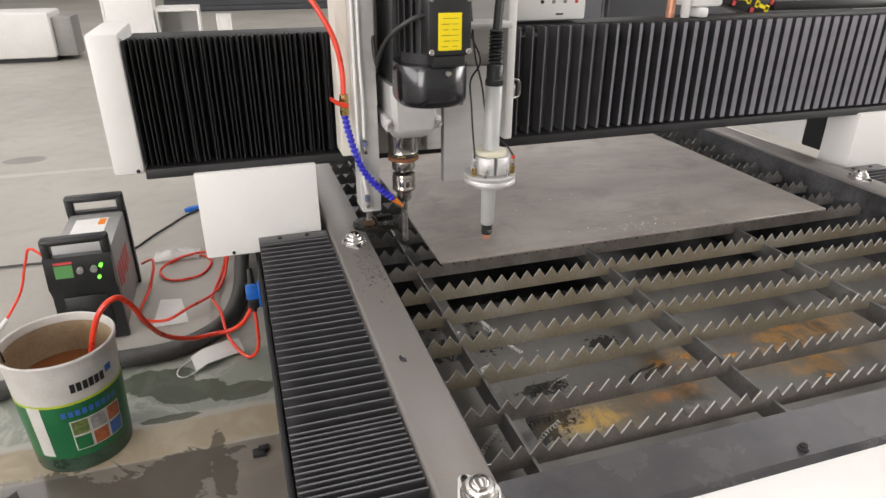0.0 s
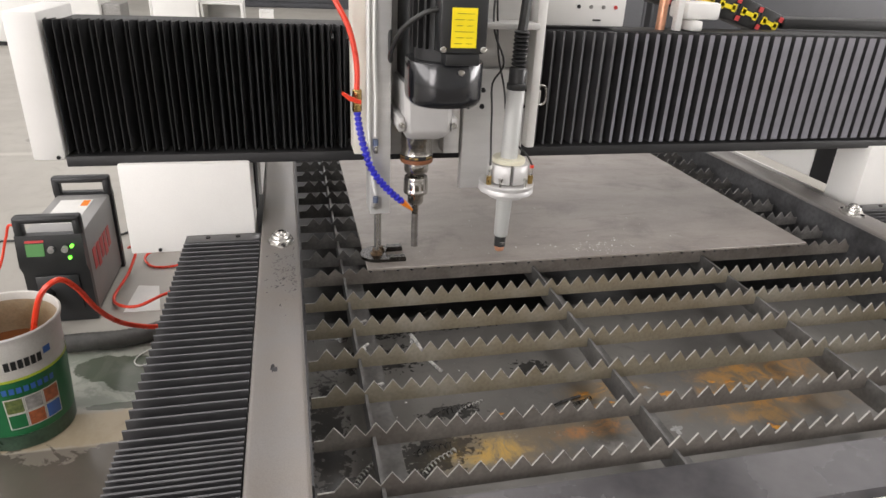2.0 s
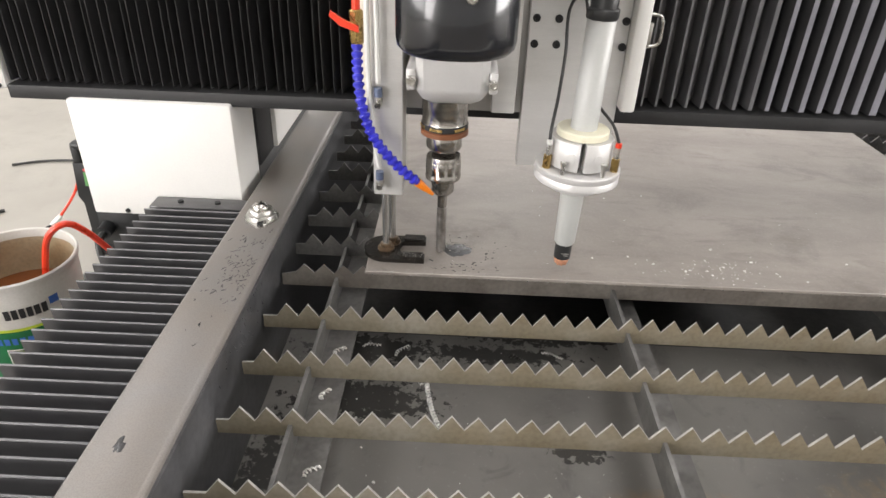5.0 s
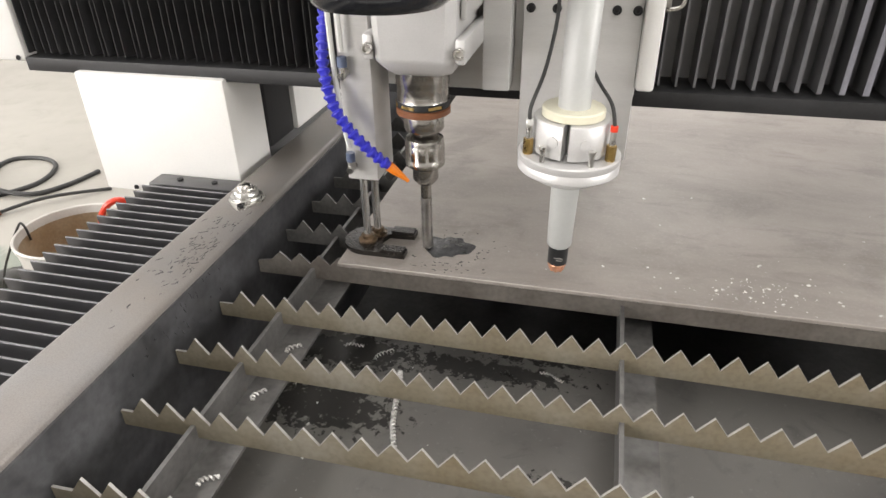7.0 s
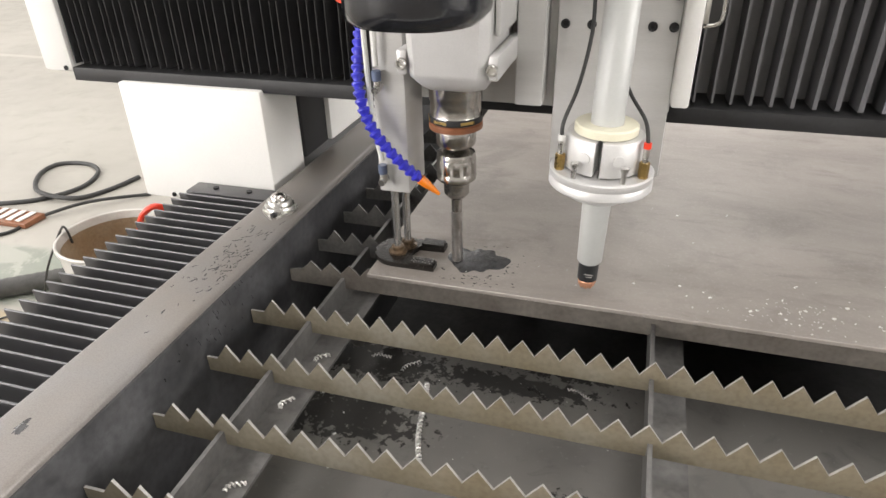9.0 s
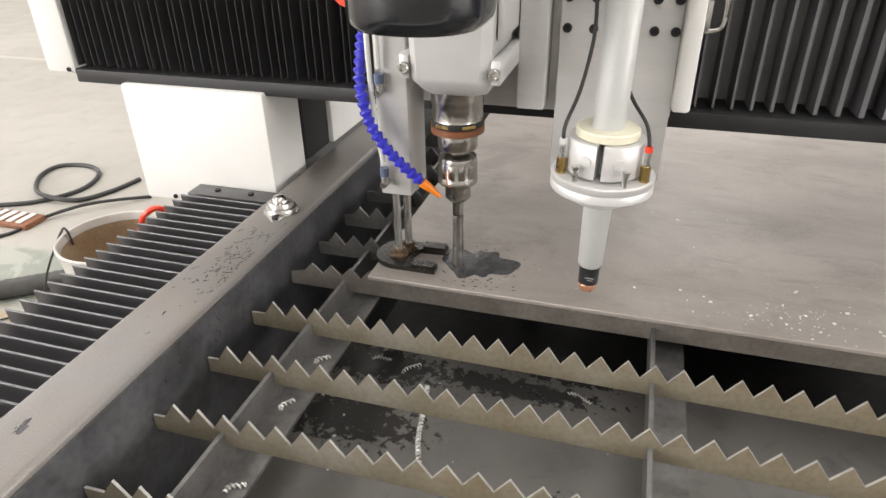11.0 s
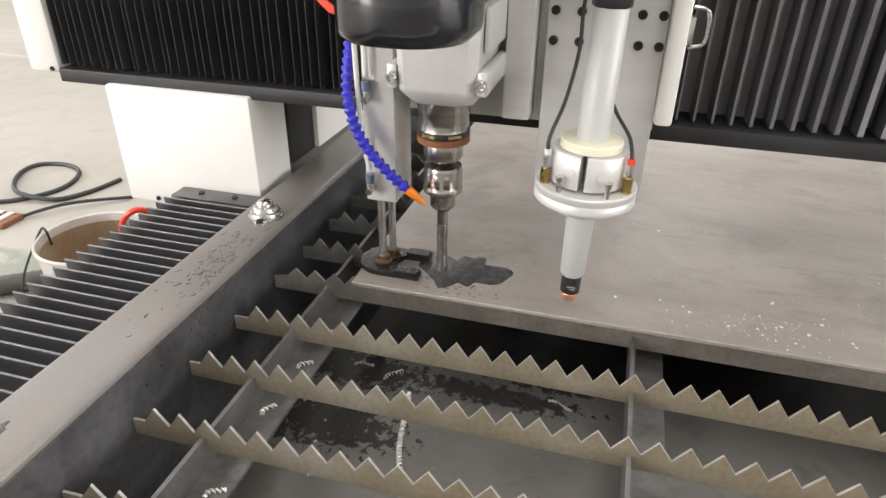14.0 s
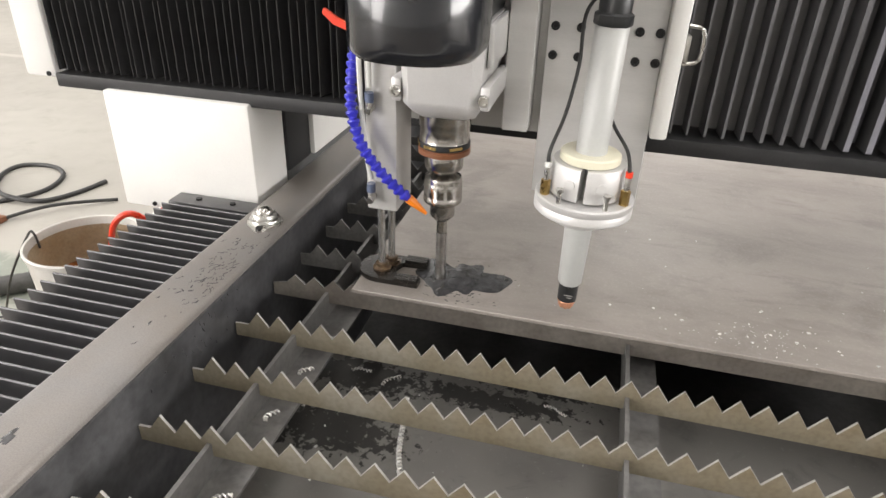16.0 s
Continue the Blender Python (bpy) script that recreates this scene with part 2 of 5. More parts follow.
def tray_material():
    n = Nodes("stained_steel_tray")
    big, mid, fine, rag = n.noise(2.5, 5), n.noise(16, 6, 0.65, 0.8), n.noise(150, 4), n.noise(24, 6, 0.7, 1.0)
    c = n.mix(n.step(big, 0.35, 0.65), (0.10, 0.096, 0.090), (0.175, 0.168, 0.155))
    c = n.mix(n.math("MULTIPLY", n.step(mid, 0.55, 0.7), 0.5), c, (0.09, 0.087, 0.082))
    rust = 0.0
    for x, y, rx, ry in ((0.22, -0.42, 0.11, 0.05), (0.85, -0.29, 0.16, 0.06), (0.48, -0.30, 0.09, 0.03), (0.37, -0.40, 0.10, 0.03), (0.80, -0.38, 0.18, 0.05), (0.46, -0.36, 0.05, 0.03), (0.73, -0.36, 0.10, 0.04)):
        rust = n.math("MAXIMUM", rust, n.spot(x, y, rx, ry, 0.45, rag, 2.2))
    c = n.mix(n.math("MULTIPLY", rust, 0.55), c, (0.23, 0.165, 0.09))
    soft = n.step(n.noise(20, 7, 0.7, 0.8), 0.40, 0.64)
    for x, y, rx, ry, col in ((0.185, -0.425, 0.085, 0.04, (0.34, 0.29, 0.17)), (0.205, -0.425, 0.06, 0.028, (0.62, 0.36, 0.05)), (0.435, -0.40, 0.04, 0.018, (0.58, 0.26, 0.08)), (0.43, -0.308, 0.03, 0.012, (0.66, 0.34, 0.08)), (0.485, -0.305, 0.014, 0.018, (0.68, 0.34, 0.06)), (0.76, -0.30, 0.09, 0.03, (0.50, 0.27, 0.08)), (0.74, -0.42, 0.07, 0.02, (0.42, 0.24, 0.08)), (0.37, -0.405, 0.04, 0.014, (0.50, 0.20, 0.05)), (0.455, -0.36, 0.035, 0.020, (0.62, 0.30, 0.04)),
                              (0.50, -0.292, 0.045, 0.016, (0.55, 0.28, 0.05)), (0.86, -0.285, 0.10, 0.035, (0.50, 0.24, 0.05)), (0.80, -0.375, 0.07, 0.025, (0.52, 0.25, 0.05)), (0.73, -0.355, 0.08, 0.03, (0.55, 0.27, 0.05)), (0.42, -0.45, 0.03, 0.015, (0.42, 0.40, 0.38))):
        c = n.mix(n.math("MULTIPLY", n.math("MULTIPLY", n.spot(x, y, rx, ry, 0.5, rag, 1.7), soft), 0.72), c, col)
    pale = n.math("MULTIPLY", rust, n.step(n.noise(50, 5, 0.7), 0.62, 0.72))
    c = n.mix(n.math("MULTIPLY", pale, 0.45), c, (0.40, 0.37, 0.31))
    wet = 0.0
    for x, y, rx, ry in ((0.05, -0.01, 0.10, 0.035), (0.05, -0.125, 0.09, 0.04), (0.165, -0.315, 0.05, 0.02), (0.09, -0.43, 0.05, 0.03), (-0.06, -0.34, 0.03, 0.16), (0.34, 0.05, 0.11, 0.03), (0.36, -0.20, 0.035, 0.022), (0.12, -0.40, 0.06, 0.035), (0.25, -0.01, 0.12, 0.02)):
        wet = n.math("MAXIMUM", wet, n.spot(x, y, rx, ry, 0.2, n.noise(75, 4, 0.65, 0.3), 3.4))
    c = n.mix(n.math("MULTIPLY", wet, 0.75), c, (0.02, 0.02, 0.02))
    c = n.mix(n.math("MULTIPLY", n.step(fine, 0.62, 0.72), 0.35), c, (0.25, 0.25, 0.24))
    n.link(c, n.b.inputs["Base Color"])
    n.link(n.math("SUBTRACT", n.math("ADD", n.math("MULTIPLY", mid, 0.3), 0.30), n.math("MULTIPLY", wet, 0.30), True), n.b.inputs["Roughness"])
    n.b.inputs["Metallic"].default_value = 0.25
    n.bump(mid, 0.15)
    return n.m


def floor_material():
    n = Nodes("worn_concrete_floor")
    big, mid, fine, rag = n.noise(0.9, 6, 0.6), n.noise(7, 6, 0.65, 0.5), n.noise(120, 4), n.noise(9, 6, 0.7, 1.0)
    c = n.mix(n.step(big, 0.3, 0.7), (0.32, 0.302, 0.268), (0.40, 0.382, 0.342))
    c = n.mix(n.math("MULTIPLY", n.step(mid, 0.5, 0.75), 0.25), c, (0.25, 0.232, 0.20))
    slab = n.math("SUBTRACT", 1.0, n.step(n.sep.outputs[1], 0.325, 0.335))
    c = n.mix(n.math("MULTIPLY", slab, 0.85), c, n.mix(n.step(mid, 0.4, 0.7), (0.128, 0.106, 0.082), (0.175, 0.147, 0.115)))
    # worn tan and green painted lines
    y = n.math("ADD", n.sep.outputs[1], n.math("MULTIPLY", n.math("SUBTRACT", rag, 0.5), 0.05))
    band = n.math("MULTIPLY", n.step(y, 0.325, 0.345), n.math("SUBTRACT", 1.0, n.step(y, 0.47, 0.49)))
    c = n.mix(n.math("MULTIPLY", band, 0.8), c, n.mix(n.step(mid, 0.4, 0.65), (0.30, 0.235, 0.14), (0.40, 0.33, 0.22)))
    green = n.math("MULTIPLY", n.step(y, 0.50, 0.52), n.math("SUBTRACT", 1.0, n.step(y, 0.80, 0.84)))
    worn = n.math("MULTIPLY", green, n.step(n.noise(4.5, 6, 0.7, 0.8), 0.42, 0.50))
    c = n.mix(n.math("MULTIPLY", green, 0.3), c, (0.25, 0.30, 0.25))
    c = n.mix(n.math("MULTIPLY", worn, 0.75), c, (0.20, 0.225, 0.185))
    # a dark patch repair and a pale worn joint
    c = n.mix(n.math("MULTIPLY", n.spot(-1.73, 3.58, 0.13, 0.085, 0.10, rag, 0.4), 0.75), c, (0.17, 0.165, 0.15))
    joint = n.math("MULTIPLY", n.step(y, 3.19, 3.22), n.math("SUBTRACT", 1.0, n.step(y, 3.25, 3.28)))
    c = n.mix(n.math("MULTIPLY", joint, 0.5), c, (0.55, 0.53, 0.48))
    # wet patches
    wet = 0.0
    for px, py, rx, ry in ((-0.76, 0.08, 0.22, 0.22), (-0.63, 0.24, 0.10, 0.10), (-0.50, 0.21, 0.035, 0.11), (-0.56, 0.30, 0.10, 0.03), (-0.52, 0.35, 0.022, 0.06), (-0.98, 0.25, 0.16, 0.10), (-0.9, -0.3, 0.4, 0.3)):
        wet = n.math("MAXIMUM", wet, n.spot(px, py, rx, ry, 0.06, rag, 2.3))
    c = n.mix(n.math("MULTIPLY", wet, 0.7), c, (0.06, 0.053, 0.043))
    damp = 0.0
    for px, py, rx, ry in ((-0.70, 0.71, 0.12, 0.07), (-0.60, 0.62, 0.11, 0.06), (-0.44, 0.575, 0.10, 0.045), (-0.66, 0.50, 0.09, 0.018)):
        damp = n.math("MAXIMUM", damp, n.spot(px, py, rx, ry, 0.05, rag, 1.3))
    c = n.mix(n.math("MULTIPLY", damp, 0.8), c, (0.055, 0.068, 0.045))
    wet = n.math("MAXIMUM", wet, damp)
    n.link(c, n.b.inputs["Base Color"])
    n.link(n.math("SUBTRACT", n.math("ADD", n.math("MULTIPLY", mid, 0.3), 0.34), n.math("MULTIPLY", wet, 0.3), True), n.b.inputs["Roughness"])
    n.bump(n.math("ADD", mid, fine), 0.06)
    return n.m


PLATE, TRAY, FLOOR = plate_material(), tray_material(), floor_material()


def liquid(name, col, rough):
    m = bpy.data.materials.new(name)
    m.use_nodes = True
    b = m.node_tree.nodes["Principled BSDF"]
    b.inputs["Base Color"].default_value = (*col, 1)
    b.inputs["Roughness"].default_value = rough
    return m


RUSTWATER = liquid("rusty_water", (0.15, 0.048, 0.014), 0.08)
COOLANT = mat("dirty_coolant_film", (0.072, 0.072, 0.076), 0.22, var=0.35, scale=60, fine=300, bump=0.25, col2=(0.028, 0.028, 0.028))

# ---------------------------------------------------------------- mesh helpers
ORIGIN = {}


def thing(name, x, y, z, label, category, group="", kind=""):
    ob = new(name)
    ob.location = (x, y, z)
    ORIGIN[ob] = Vector((x, y, z))
    return tagged(ob, label, category, group, kind)


def mesh_of(name, bm, material, smooth=40):
    bmesh.ops.recalc_face_normals(bm, faces=bm.faces)
    me = bpy.data.meshes.new(name)
    for fc in bm.faces:
        fc.smooth = True
    bm.to_mesh(me)
    bm.free()
    me.set_sharp_from_angle(angle=radians(smooth))
    for mt in material if isinstance(material, (list, tuple)) else [material]:
        me.materials.append(mt)
    return me


def part(name, bm, material, parent, label="", at=None):
    """One mesh, drawn in world places, under a thing or a part. at: its own origin."""
    o = Vector(at) if at else ORIGIN[parent]
    bmesh.ops.translate(bm, verts=bm.verts, vec=-o)
    ob = new(name, mesh_of(name, bm, material))
    ob.parent = parent
    ob.location = o - ORIGIN[parent]
    ORIGIN[ob] = o
    return tagged(ob, label)


def solid(name, bm, material, label, category, at, group="", kind=""):
    """A thing of one mesh."""
    o = Vector(at)
    bmesh.ops.translate(bm, verts=bm.verts, vec=-o)
    ob = new(name, mesh_of(name, bm, material))
    ob.location = o
    ORIGIN[ob] = o
    return tagged(ob, label, category, group, kind)


def box(bm, x0, y0, z0, x1, y1, z1, bev=0.0, seg=2, mi=0):
    vs = [bm.verts.new((x, y, z)) for x in (x0, x1) for y in (y0, y1) for z in (z0, z1)]
    fs = [bm.faces.new([vs[i] for i in q]) for q in ((0, 1, 3, 2), (4, 6, 7, 5), (0, 4, 5, 1), (2, 3, 7, 6), (0, 2, 6, 4), (1, 5, 7, 3))]
    for fc in fs:
        fc.material_index = mi
    if bev:
        es = list({e for fc in fs for e in fc.edges})
        bmesh.ops.bevel(bm, geom=es, offset=bev, segments=seg, profile=0.5, affect="EDGES", material=mi)
    return bm


def lathe(bm, prof, cx, cy, seg=32, mi=0, m=None):
    """A turned body about z through (cx, cy): prof is rows of radius, height. m turns it about that point."""
    rings = []
    for r, z in prof:
        ring = []
        for k in range(seg):
            a = 2 * math.pi * k / seg
            p = Vector((r * math.cos(a), r * math.sin(a), z))
            ring.append(bm.verts.new((m @ p) if m else (p + Vector((cx, cy, 0)))))
        rings.append(ring)
    for a, b in zip(rings, rings[1:]):
        for k in range(seg):
            fc = bm.faces.new((a[k], a[(k + 1) % seg], b[(k + 1) % seg], b[k]))
            fc.material_index = mi
    for ring in (rings[0], rings[-1]):
        if (ring[0].co - ring[seg // 2].co).length > 1e-5:
            bm.faces.new(ring).material_index = mi
    return bm


def rod(bm, a, b, r, r2=None, seg=14, mi=0):
    a, b = Vector(a), Vector(b)
    q = (b - a).to_track_quat("Z", "Y").to_matrix().to_4x4()
    return lathe(bm, [(r, 0), (r if r2 is None else r2, (b - a).length)], 0, 0, seg, mi, Matrix.Translation(a) @ q)


def smoothpath(pts, n=6):
    pts = [Vector(p) for p in pts]
    out = []
    for i in range(len(pts) - 1):
        p0, p1, p2, p3 = pts[max(i - 1, 0)], pts[i], pts[i + 1], pts[min(i + 2, len(pts) - 1)]
        for k in range(n):
            t = k / n
            out.append(0.5 * (2 * p1 + (p2 - p0) * t + (2 * p0 - 5 * p1 + 4 * p2 - p3) * t * t + (3 * p1 - p0 - 3 * p2 + p3) * t ** 3))
    return out + [pts[-1]]


def tube(bm, pts, r, n=6, seg=8, mi=0, ribs=0.0):
    path = smoothpath(pts, n)
    side, rings = None, []
    for i, p in enumerate(path):
        d = (path[min(i + 1, len(path) - 1)] - path[max(i - 1, 0)]).normalized()
        if side is None:
            side = d.orthogonal().normalized()
        side = (side - d * side.dot(d)).normalized()
        up = d.cross(side)
        rr = r * (1 + ribs * (i % 2))
        rings.append([bm.verts.new(p + (side * math.cos(2 * math.pi * k / seg) + up * math.sin(2 * math.pi * k / seg)) * rr) for k in range(seg)])
    for a, b in zip(rings, rings[1:]):
        for k in range(seg):
            bm.faces.new((a[k], a[(k + 1) % seg], b[(k + 1) % seg], b[k])).material_index = mi
    bm.faces.new(rings[0])
    bm.faces.new(rings[-1])
    return bm


def prism(bm, pts, axis, a, b, mi=0):
    """A flat outline drawn across one axis and pulled from a to b along it."""
    def at(p, w):
        return {"x": (w, p[0], p[1]), "y": (p[0], w, p[1]), "z": (p[0], p[1], w)}[axis]
    lo, hi = [bm.verts.new(at(p, a)) for p in pts], [bm.verts.new(at(p, b)) for p in pts]
    n = len(pts)
    for k in range(n):
        bm.faces.new((lo[k], lo[(k + 1) % n], hi[(k + 1) % n], hi[k])).material_index = mi
    bm.faces.new(lo).material_index = mi
    bm.faces.new(hi[::-1]).material_index = mi
    return bm


def screw(bm, x, y, z, r=0.006, h=0.004, mi=0):
    """A socket-head screw that faces -y."""
    m = Matrix.Translation((x, y, z)) @ pose(0, 0, 0, 90)
    return lathe(bm, [(r, 0), (r, h * 0.8), (r * 0.85, h), (r * 0.55, h), (r * 0.5, h * 0.4), (0, h * 0.4)], 0, 0, 14, mi, m)


NB = bmesh.new

# ---------------------------------------------------------------- the hall
bm = NB()
box(bm, -12, -12, -0.1, 20, 26, 0)
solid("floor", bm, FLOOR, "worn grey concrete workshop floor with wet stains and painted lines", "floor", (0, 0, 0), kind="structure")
for nm, dims in (("wall_west", (-12.2, -12, 0, -12, 26, 7)), ("wall_east", (20, -12, 0, 20.2, 26, 7)), ("wall_south", (-12, -12.2, 0, 20, -12, 7)), ("wall_north", (-12, 26, 0, 20, 26.2, 7))):
    bm = NB()
    box(bm, *dims)
    solid(nm, bm, HALLW, "plain pale painted workshop wall", "wall", (dims[0], dims[1], 0), kind="structure")
bm = NB()
box(bm, -12, -12, 7.0, 20, 26, 7.2)
solid("ceiling", bm, HALLC, "pale workshop ceiling", "ceiling", (-12, -12, 7.0), kind="structure")

# ---------------------------------------------------------------- cutting table
XL0, XL1, ZR = -0.174, -0.094, 0.702      # near rail: outer and inner face, top
XR0, XR1 = 1.293, 1.373
YF, YB = -0.735, 2.6
PZ = 0.662                                 # tips of the slats, on which the plate lies

table = thing("cutting_table", 0.6, 0.9, 0.0, "white and dark grey steel plasma cutting table with saw-toothed slats", "cutting table")


def rail(x0, x1, label):
    bm = NB()
    box(bm, x0, YF, 0.60, x1, YB, ZR, 0.006, 3)
    return part("side_rail", bm, RAIL, table, label)


rail(XL0, XL1, "dark grey painted square steel tube, scratched and oily")
rail(XR0, XR1, "dark grey painted square steel tube")
bm = NB()
box(bm, XL1 - 0.004, -0.637, 0.30, XL1 + 0.003, YB, ZR - 0.009)
part("inner_wall", bm, WALLSTEEL, table, "oily dark steel side wall")
bm = NB()
box(bm, XR0 - 0.003, -0.637, 0.30, XR0 + 0.004, YB, ZR - 0.009)
part("inner_wall", bm, WALLSTEEL, table, "oily dark steel side wall")
bm = NB()
prism(bm, [(-0.638, 0.645), (-0.725, 0.645), (-0.735, 0.635), (-0.735, 0.55), (-0.638, 0.55)], "x", XL1 + 0.001, XR0 - 0.001)
part("front_beam", bm, BEAM, table, "dark grey steel front beam with oil marks")
bm = NB()
box(bm, XL1, -0.66, 0.50, XR0, 0.035, 0.512)
part("tray", bm, TRAY, table, "stained steel slag tray with rust and oil", at=(0, 0, 0.5))
bm = NB()
box(bm, XL1, 0.036, 0.30, XR0, YB, 0.312)
box(bm, XL1, 0.036, 0.312, XR0, 0.042, 0.4995)
part("slag_pit", bm, PITSTEEL, table, "black slag pit behind the tray")
bm = NB()
box(bm, XL0 - 0.02, YF - 0.13, 0.06, XR1 + 0.02, YF - 0.002, 0.644, 0.006)
part("front_panel", bm, WHITE, table, "white painted sheet-steel front panel")
bm = NB()
box(bm, -0.345, -1.25, 0.04, -0.337, YB, 0.64, 0.002)
part("side_panel", bm, BLACKMETAL, table, "black painted sheet-steel side panel")
bm = NB()
box(bm, 1.545, -1.25, 0.04, 1.553, YB, 0.64, 0.002)
part("side_panel", bm, WHITE, table, "white painted sheet-steel side panel")
for x0, x1 in ((-0.336, XL0), (XR1, 1.544)):
    bm = NB()
    box(bm, x0, -1.25, 0.58, x1 - 0.001 if x0 < 0 else x1, YB, 0.61)
    part("guide_bed", bm, BLACKMETAL, table, "black steel guide bed")


def angle_bar(x):
    bm = NB()
    prism(bm, [(x, 0.64), (x - 0.005, 0.64), (x - 0.005, 0.598), (x + 0.040, 0.598), (x + 0.040, 0.602), (x, 0.602)], "y", -0.637, YB)
    return part("cross_bar", bm, ANGLE, table)


for x in (0.0, 0.428, 0.862):
    angle_bar(x)


def slat(y, seed):
    rnd = random.Random(seed)
    pitch, x0, x1 = 0.0300, XL1 + 0.006, XR0 - 0.006
    pts = [(x1, 0.622), (x0, 0.622), (x0, 0.642)]
    x = x0 + 0.012 + 0.012 * rnd.random()
    low = 0.646 if -0.02 < y < 0.05 else 0.6425
    while x + pitch < x1:
        top = PZ - (0.002 * rnd.random() if y > -0.02 else 0.0012 * rnd.random() - 0.002)
        pts += [(x, low), (x + pitch * 0.5, top)]
        x += pitch
    pts += [(x, 0.6425), (x1, 0.642)]
    bm = NB()
    # the toothed outline as strips from the lower edge
    lo = [bm.verts.new((p[0], y - 0.0015, 0.622)) for p in pts[2:]]
    up = [bm.verts.new((p[0], y - 0.0015, p[1])) for p in pts[2:]]
    for k in range(len(lo) - 1):
        bm.faces.new((lo[k], lo[k + 1], up[k + 1], up[k]))
    ex = bmesh.ops.extrude_face_region(bm, geom=list(bm.faces))
    bmesh.ops.translate(bm, verts=[v for v in ex["geom"] if isinstance(v, bmesh.types.BMVert)], vec=(0, 0.003, 0))
    bm.normal_update()
    for fc in bm.faces:
        if abs(fc.normal.y) < 0.5:
            fc.material_index = 1
    face = SLATOIL if y > 0.05 else (SLATOLD if y > -0.02 or y < -0.45 else SLAT)
    return part("slat", bm, [face, SLATOIL if y > -0.02 else CUTEDGE], table, "oily dark toothed slat" if y > 0.05 else "", at=(0.6, y, 0.622))


for k in range(24):
    slat(-0.6 + 0.1 * k + (0.008 if k == 6 else 0), k)


def levelling_bolt(x, y, z, parent, turn=0.0):
    """A flanged ball unit: a lozenge-shaped base with two small screws, a stepped housing and a steel ball."""
    bm = NB()
    outline = []
    for cx, r in ((0.0, 0.0270), (0.027, 0.0095), (0.0, 0.0270), (-0.027, 0.0095)):
        a0 = {0: -118, 1: -62, 2: 62, 3: 118}[len(outline) // 7]
        a1 = {0: -62, 1: 62, 2: 118, 3: 242}[len(outline) // 7]
        outline += [(cx + r * math.cos(radians(a0 + (a1 - a0) * k / 6)), r * math.sin(radians(a0 + (a1 - a0) * k / 6))) for k in range(7)]
    prism(bm, outline, "z", 0.0, 0.003)
    bm.transform(Matrix.Translation((x, y, z)) @ pose(0, 0, 0, 0, 0, turn))
    bolt = part("ball_unit", bm, ZINC, parent, "zinc-plated ball transfer unit on a lozenge flange")
    bm = NB()
    lathe(bm, [(0.0240, z + 0.003), (0.0240, z + 0.006), (0.0228, z + 0.009), (0.0195, z + 0.010), (0.0190, z + 0.015), (0.0172, z + 0.0175), (0.0135, z + 0.018)], x, y, 28)
    part("housing", bm, ZINC, bolt)
    bm = NB()
    lathe(bm, [(0.0132, z + 0.018), (0.0128, z + 0.0205), (0.0106, z + 0.024), (0.0066, z + 0.0265), (0.0, z + 0.0274)], x, y, 24)
    part("ball", bm, STEEL, bolt, "bright steel ball")
    for sgn in (-1, 1):
        c = Vector((x + sgn * 0.0290 * math.cos(radians(turn)), y + sgn * 0.0290 * math.sin(radians(turn)), 0))
        bm = NB()
        lathe(bm, [(0.0048, z + 0.003), (0.0048, z + 0.006), (0.0025, z + 0.006), (0.0022, z + 0.004), (0, z + 0.004)], c.x, c.y, 10)
        part("small_screw", bm, BLACKMETAL, bolt)


for x, y in ((-0.124, -0.702), (-0.131, 0.075), (-0.131, 0.86), (1.336, 0.075), (1.330, -0.702), (1.336, 0.86)):
    levelling_bolt(x, y, ZR, table, -70.0 if y < 0 else -80.0)
levelling_bolt(0.534, -0.778, 0.644, table, 10.0)
for x, y in ((0.376, -0.712),):
    bm = NB()
    lathe(bm, [(0.008, 0.645), (0.008, 0.648), (0.0055, 0.649), (0.0055, 0.654), (0.003, 0.654), (0, 0.651)], x, y, 12)
    part("small_screw", bm, BLACKMETAL, table)

# ---------------------------------------------------------------- the workpiece
bm = NB()
box(bm, 0.045, -0.015, PZ, 1.132, 1.75, PZ + 0.006, 0.0008, 1)
solid("steel_plate", bm, PLATE, "bare grey mill-scale steel plate lying on the slats", "steel plate", (0.6, 0.9, PZ))
ZP = PZ + 0.006

# ---------------------------------------------------------------- gantry
gantry = thing("gantry", 0.6, 0.30, 0.69, "white and black gantry bridging the cutting table", "gantry")
GX0, GX1 = -0.548, 1.765
for x0, x1 in ((GX0 - 0.060, GX0), (GX1, GX1 + 0.060)):
    bm = NB()
    box(bm, x0, 0.170, 0.863, x1, 0.40, 1.150, 0.006)
    cap = part("end_cap", bm, WHITE, gantry, "white sheet-steel end cap")
    bm = NB()
    screw(bm, (x1 - 0.012) if x0 < 0 else x0 + 0.012, 0.170, 0.870, 0.004, 0.003)
    part("screw", bm, BLACKMETAL, cap)
bm = NB()
box(bm, GX0, 0.225, 0.885, GX1, 0.40, 1.105)
part("beam", bm, BLACKMETAL, gantry, "black steel box beam")
bm = NB()
box(bm, GX0 + 0.001, 0.168, 0.850, GX1 - 0.001, 0.28, 0.872, 0.002)
part("lower_rail", bm, BLACKMETAL, gantry, "black steel lower rail")
bm = NB()
box(bm, GX0 + 0.001, 0.30, 1.108, GX1 - 0.001, 0.40, 1.125, 0.002)
part("top_rail", bm, BLACKMETAL, gantry)


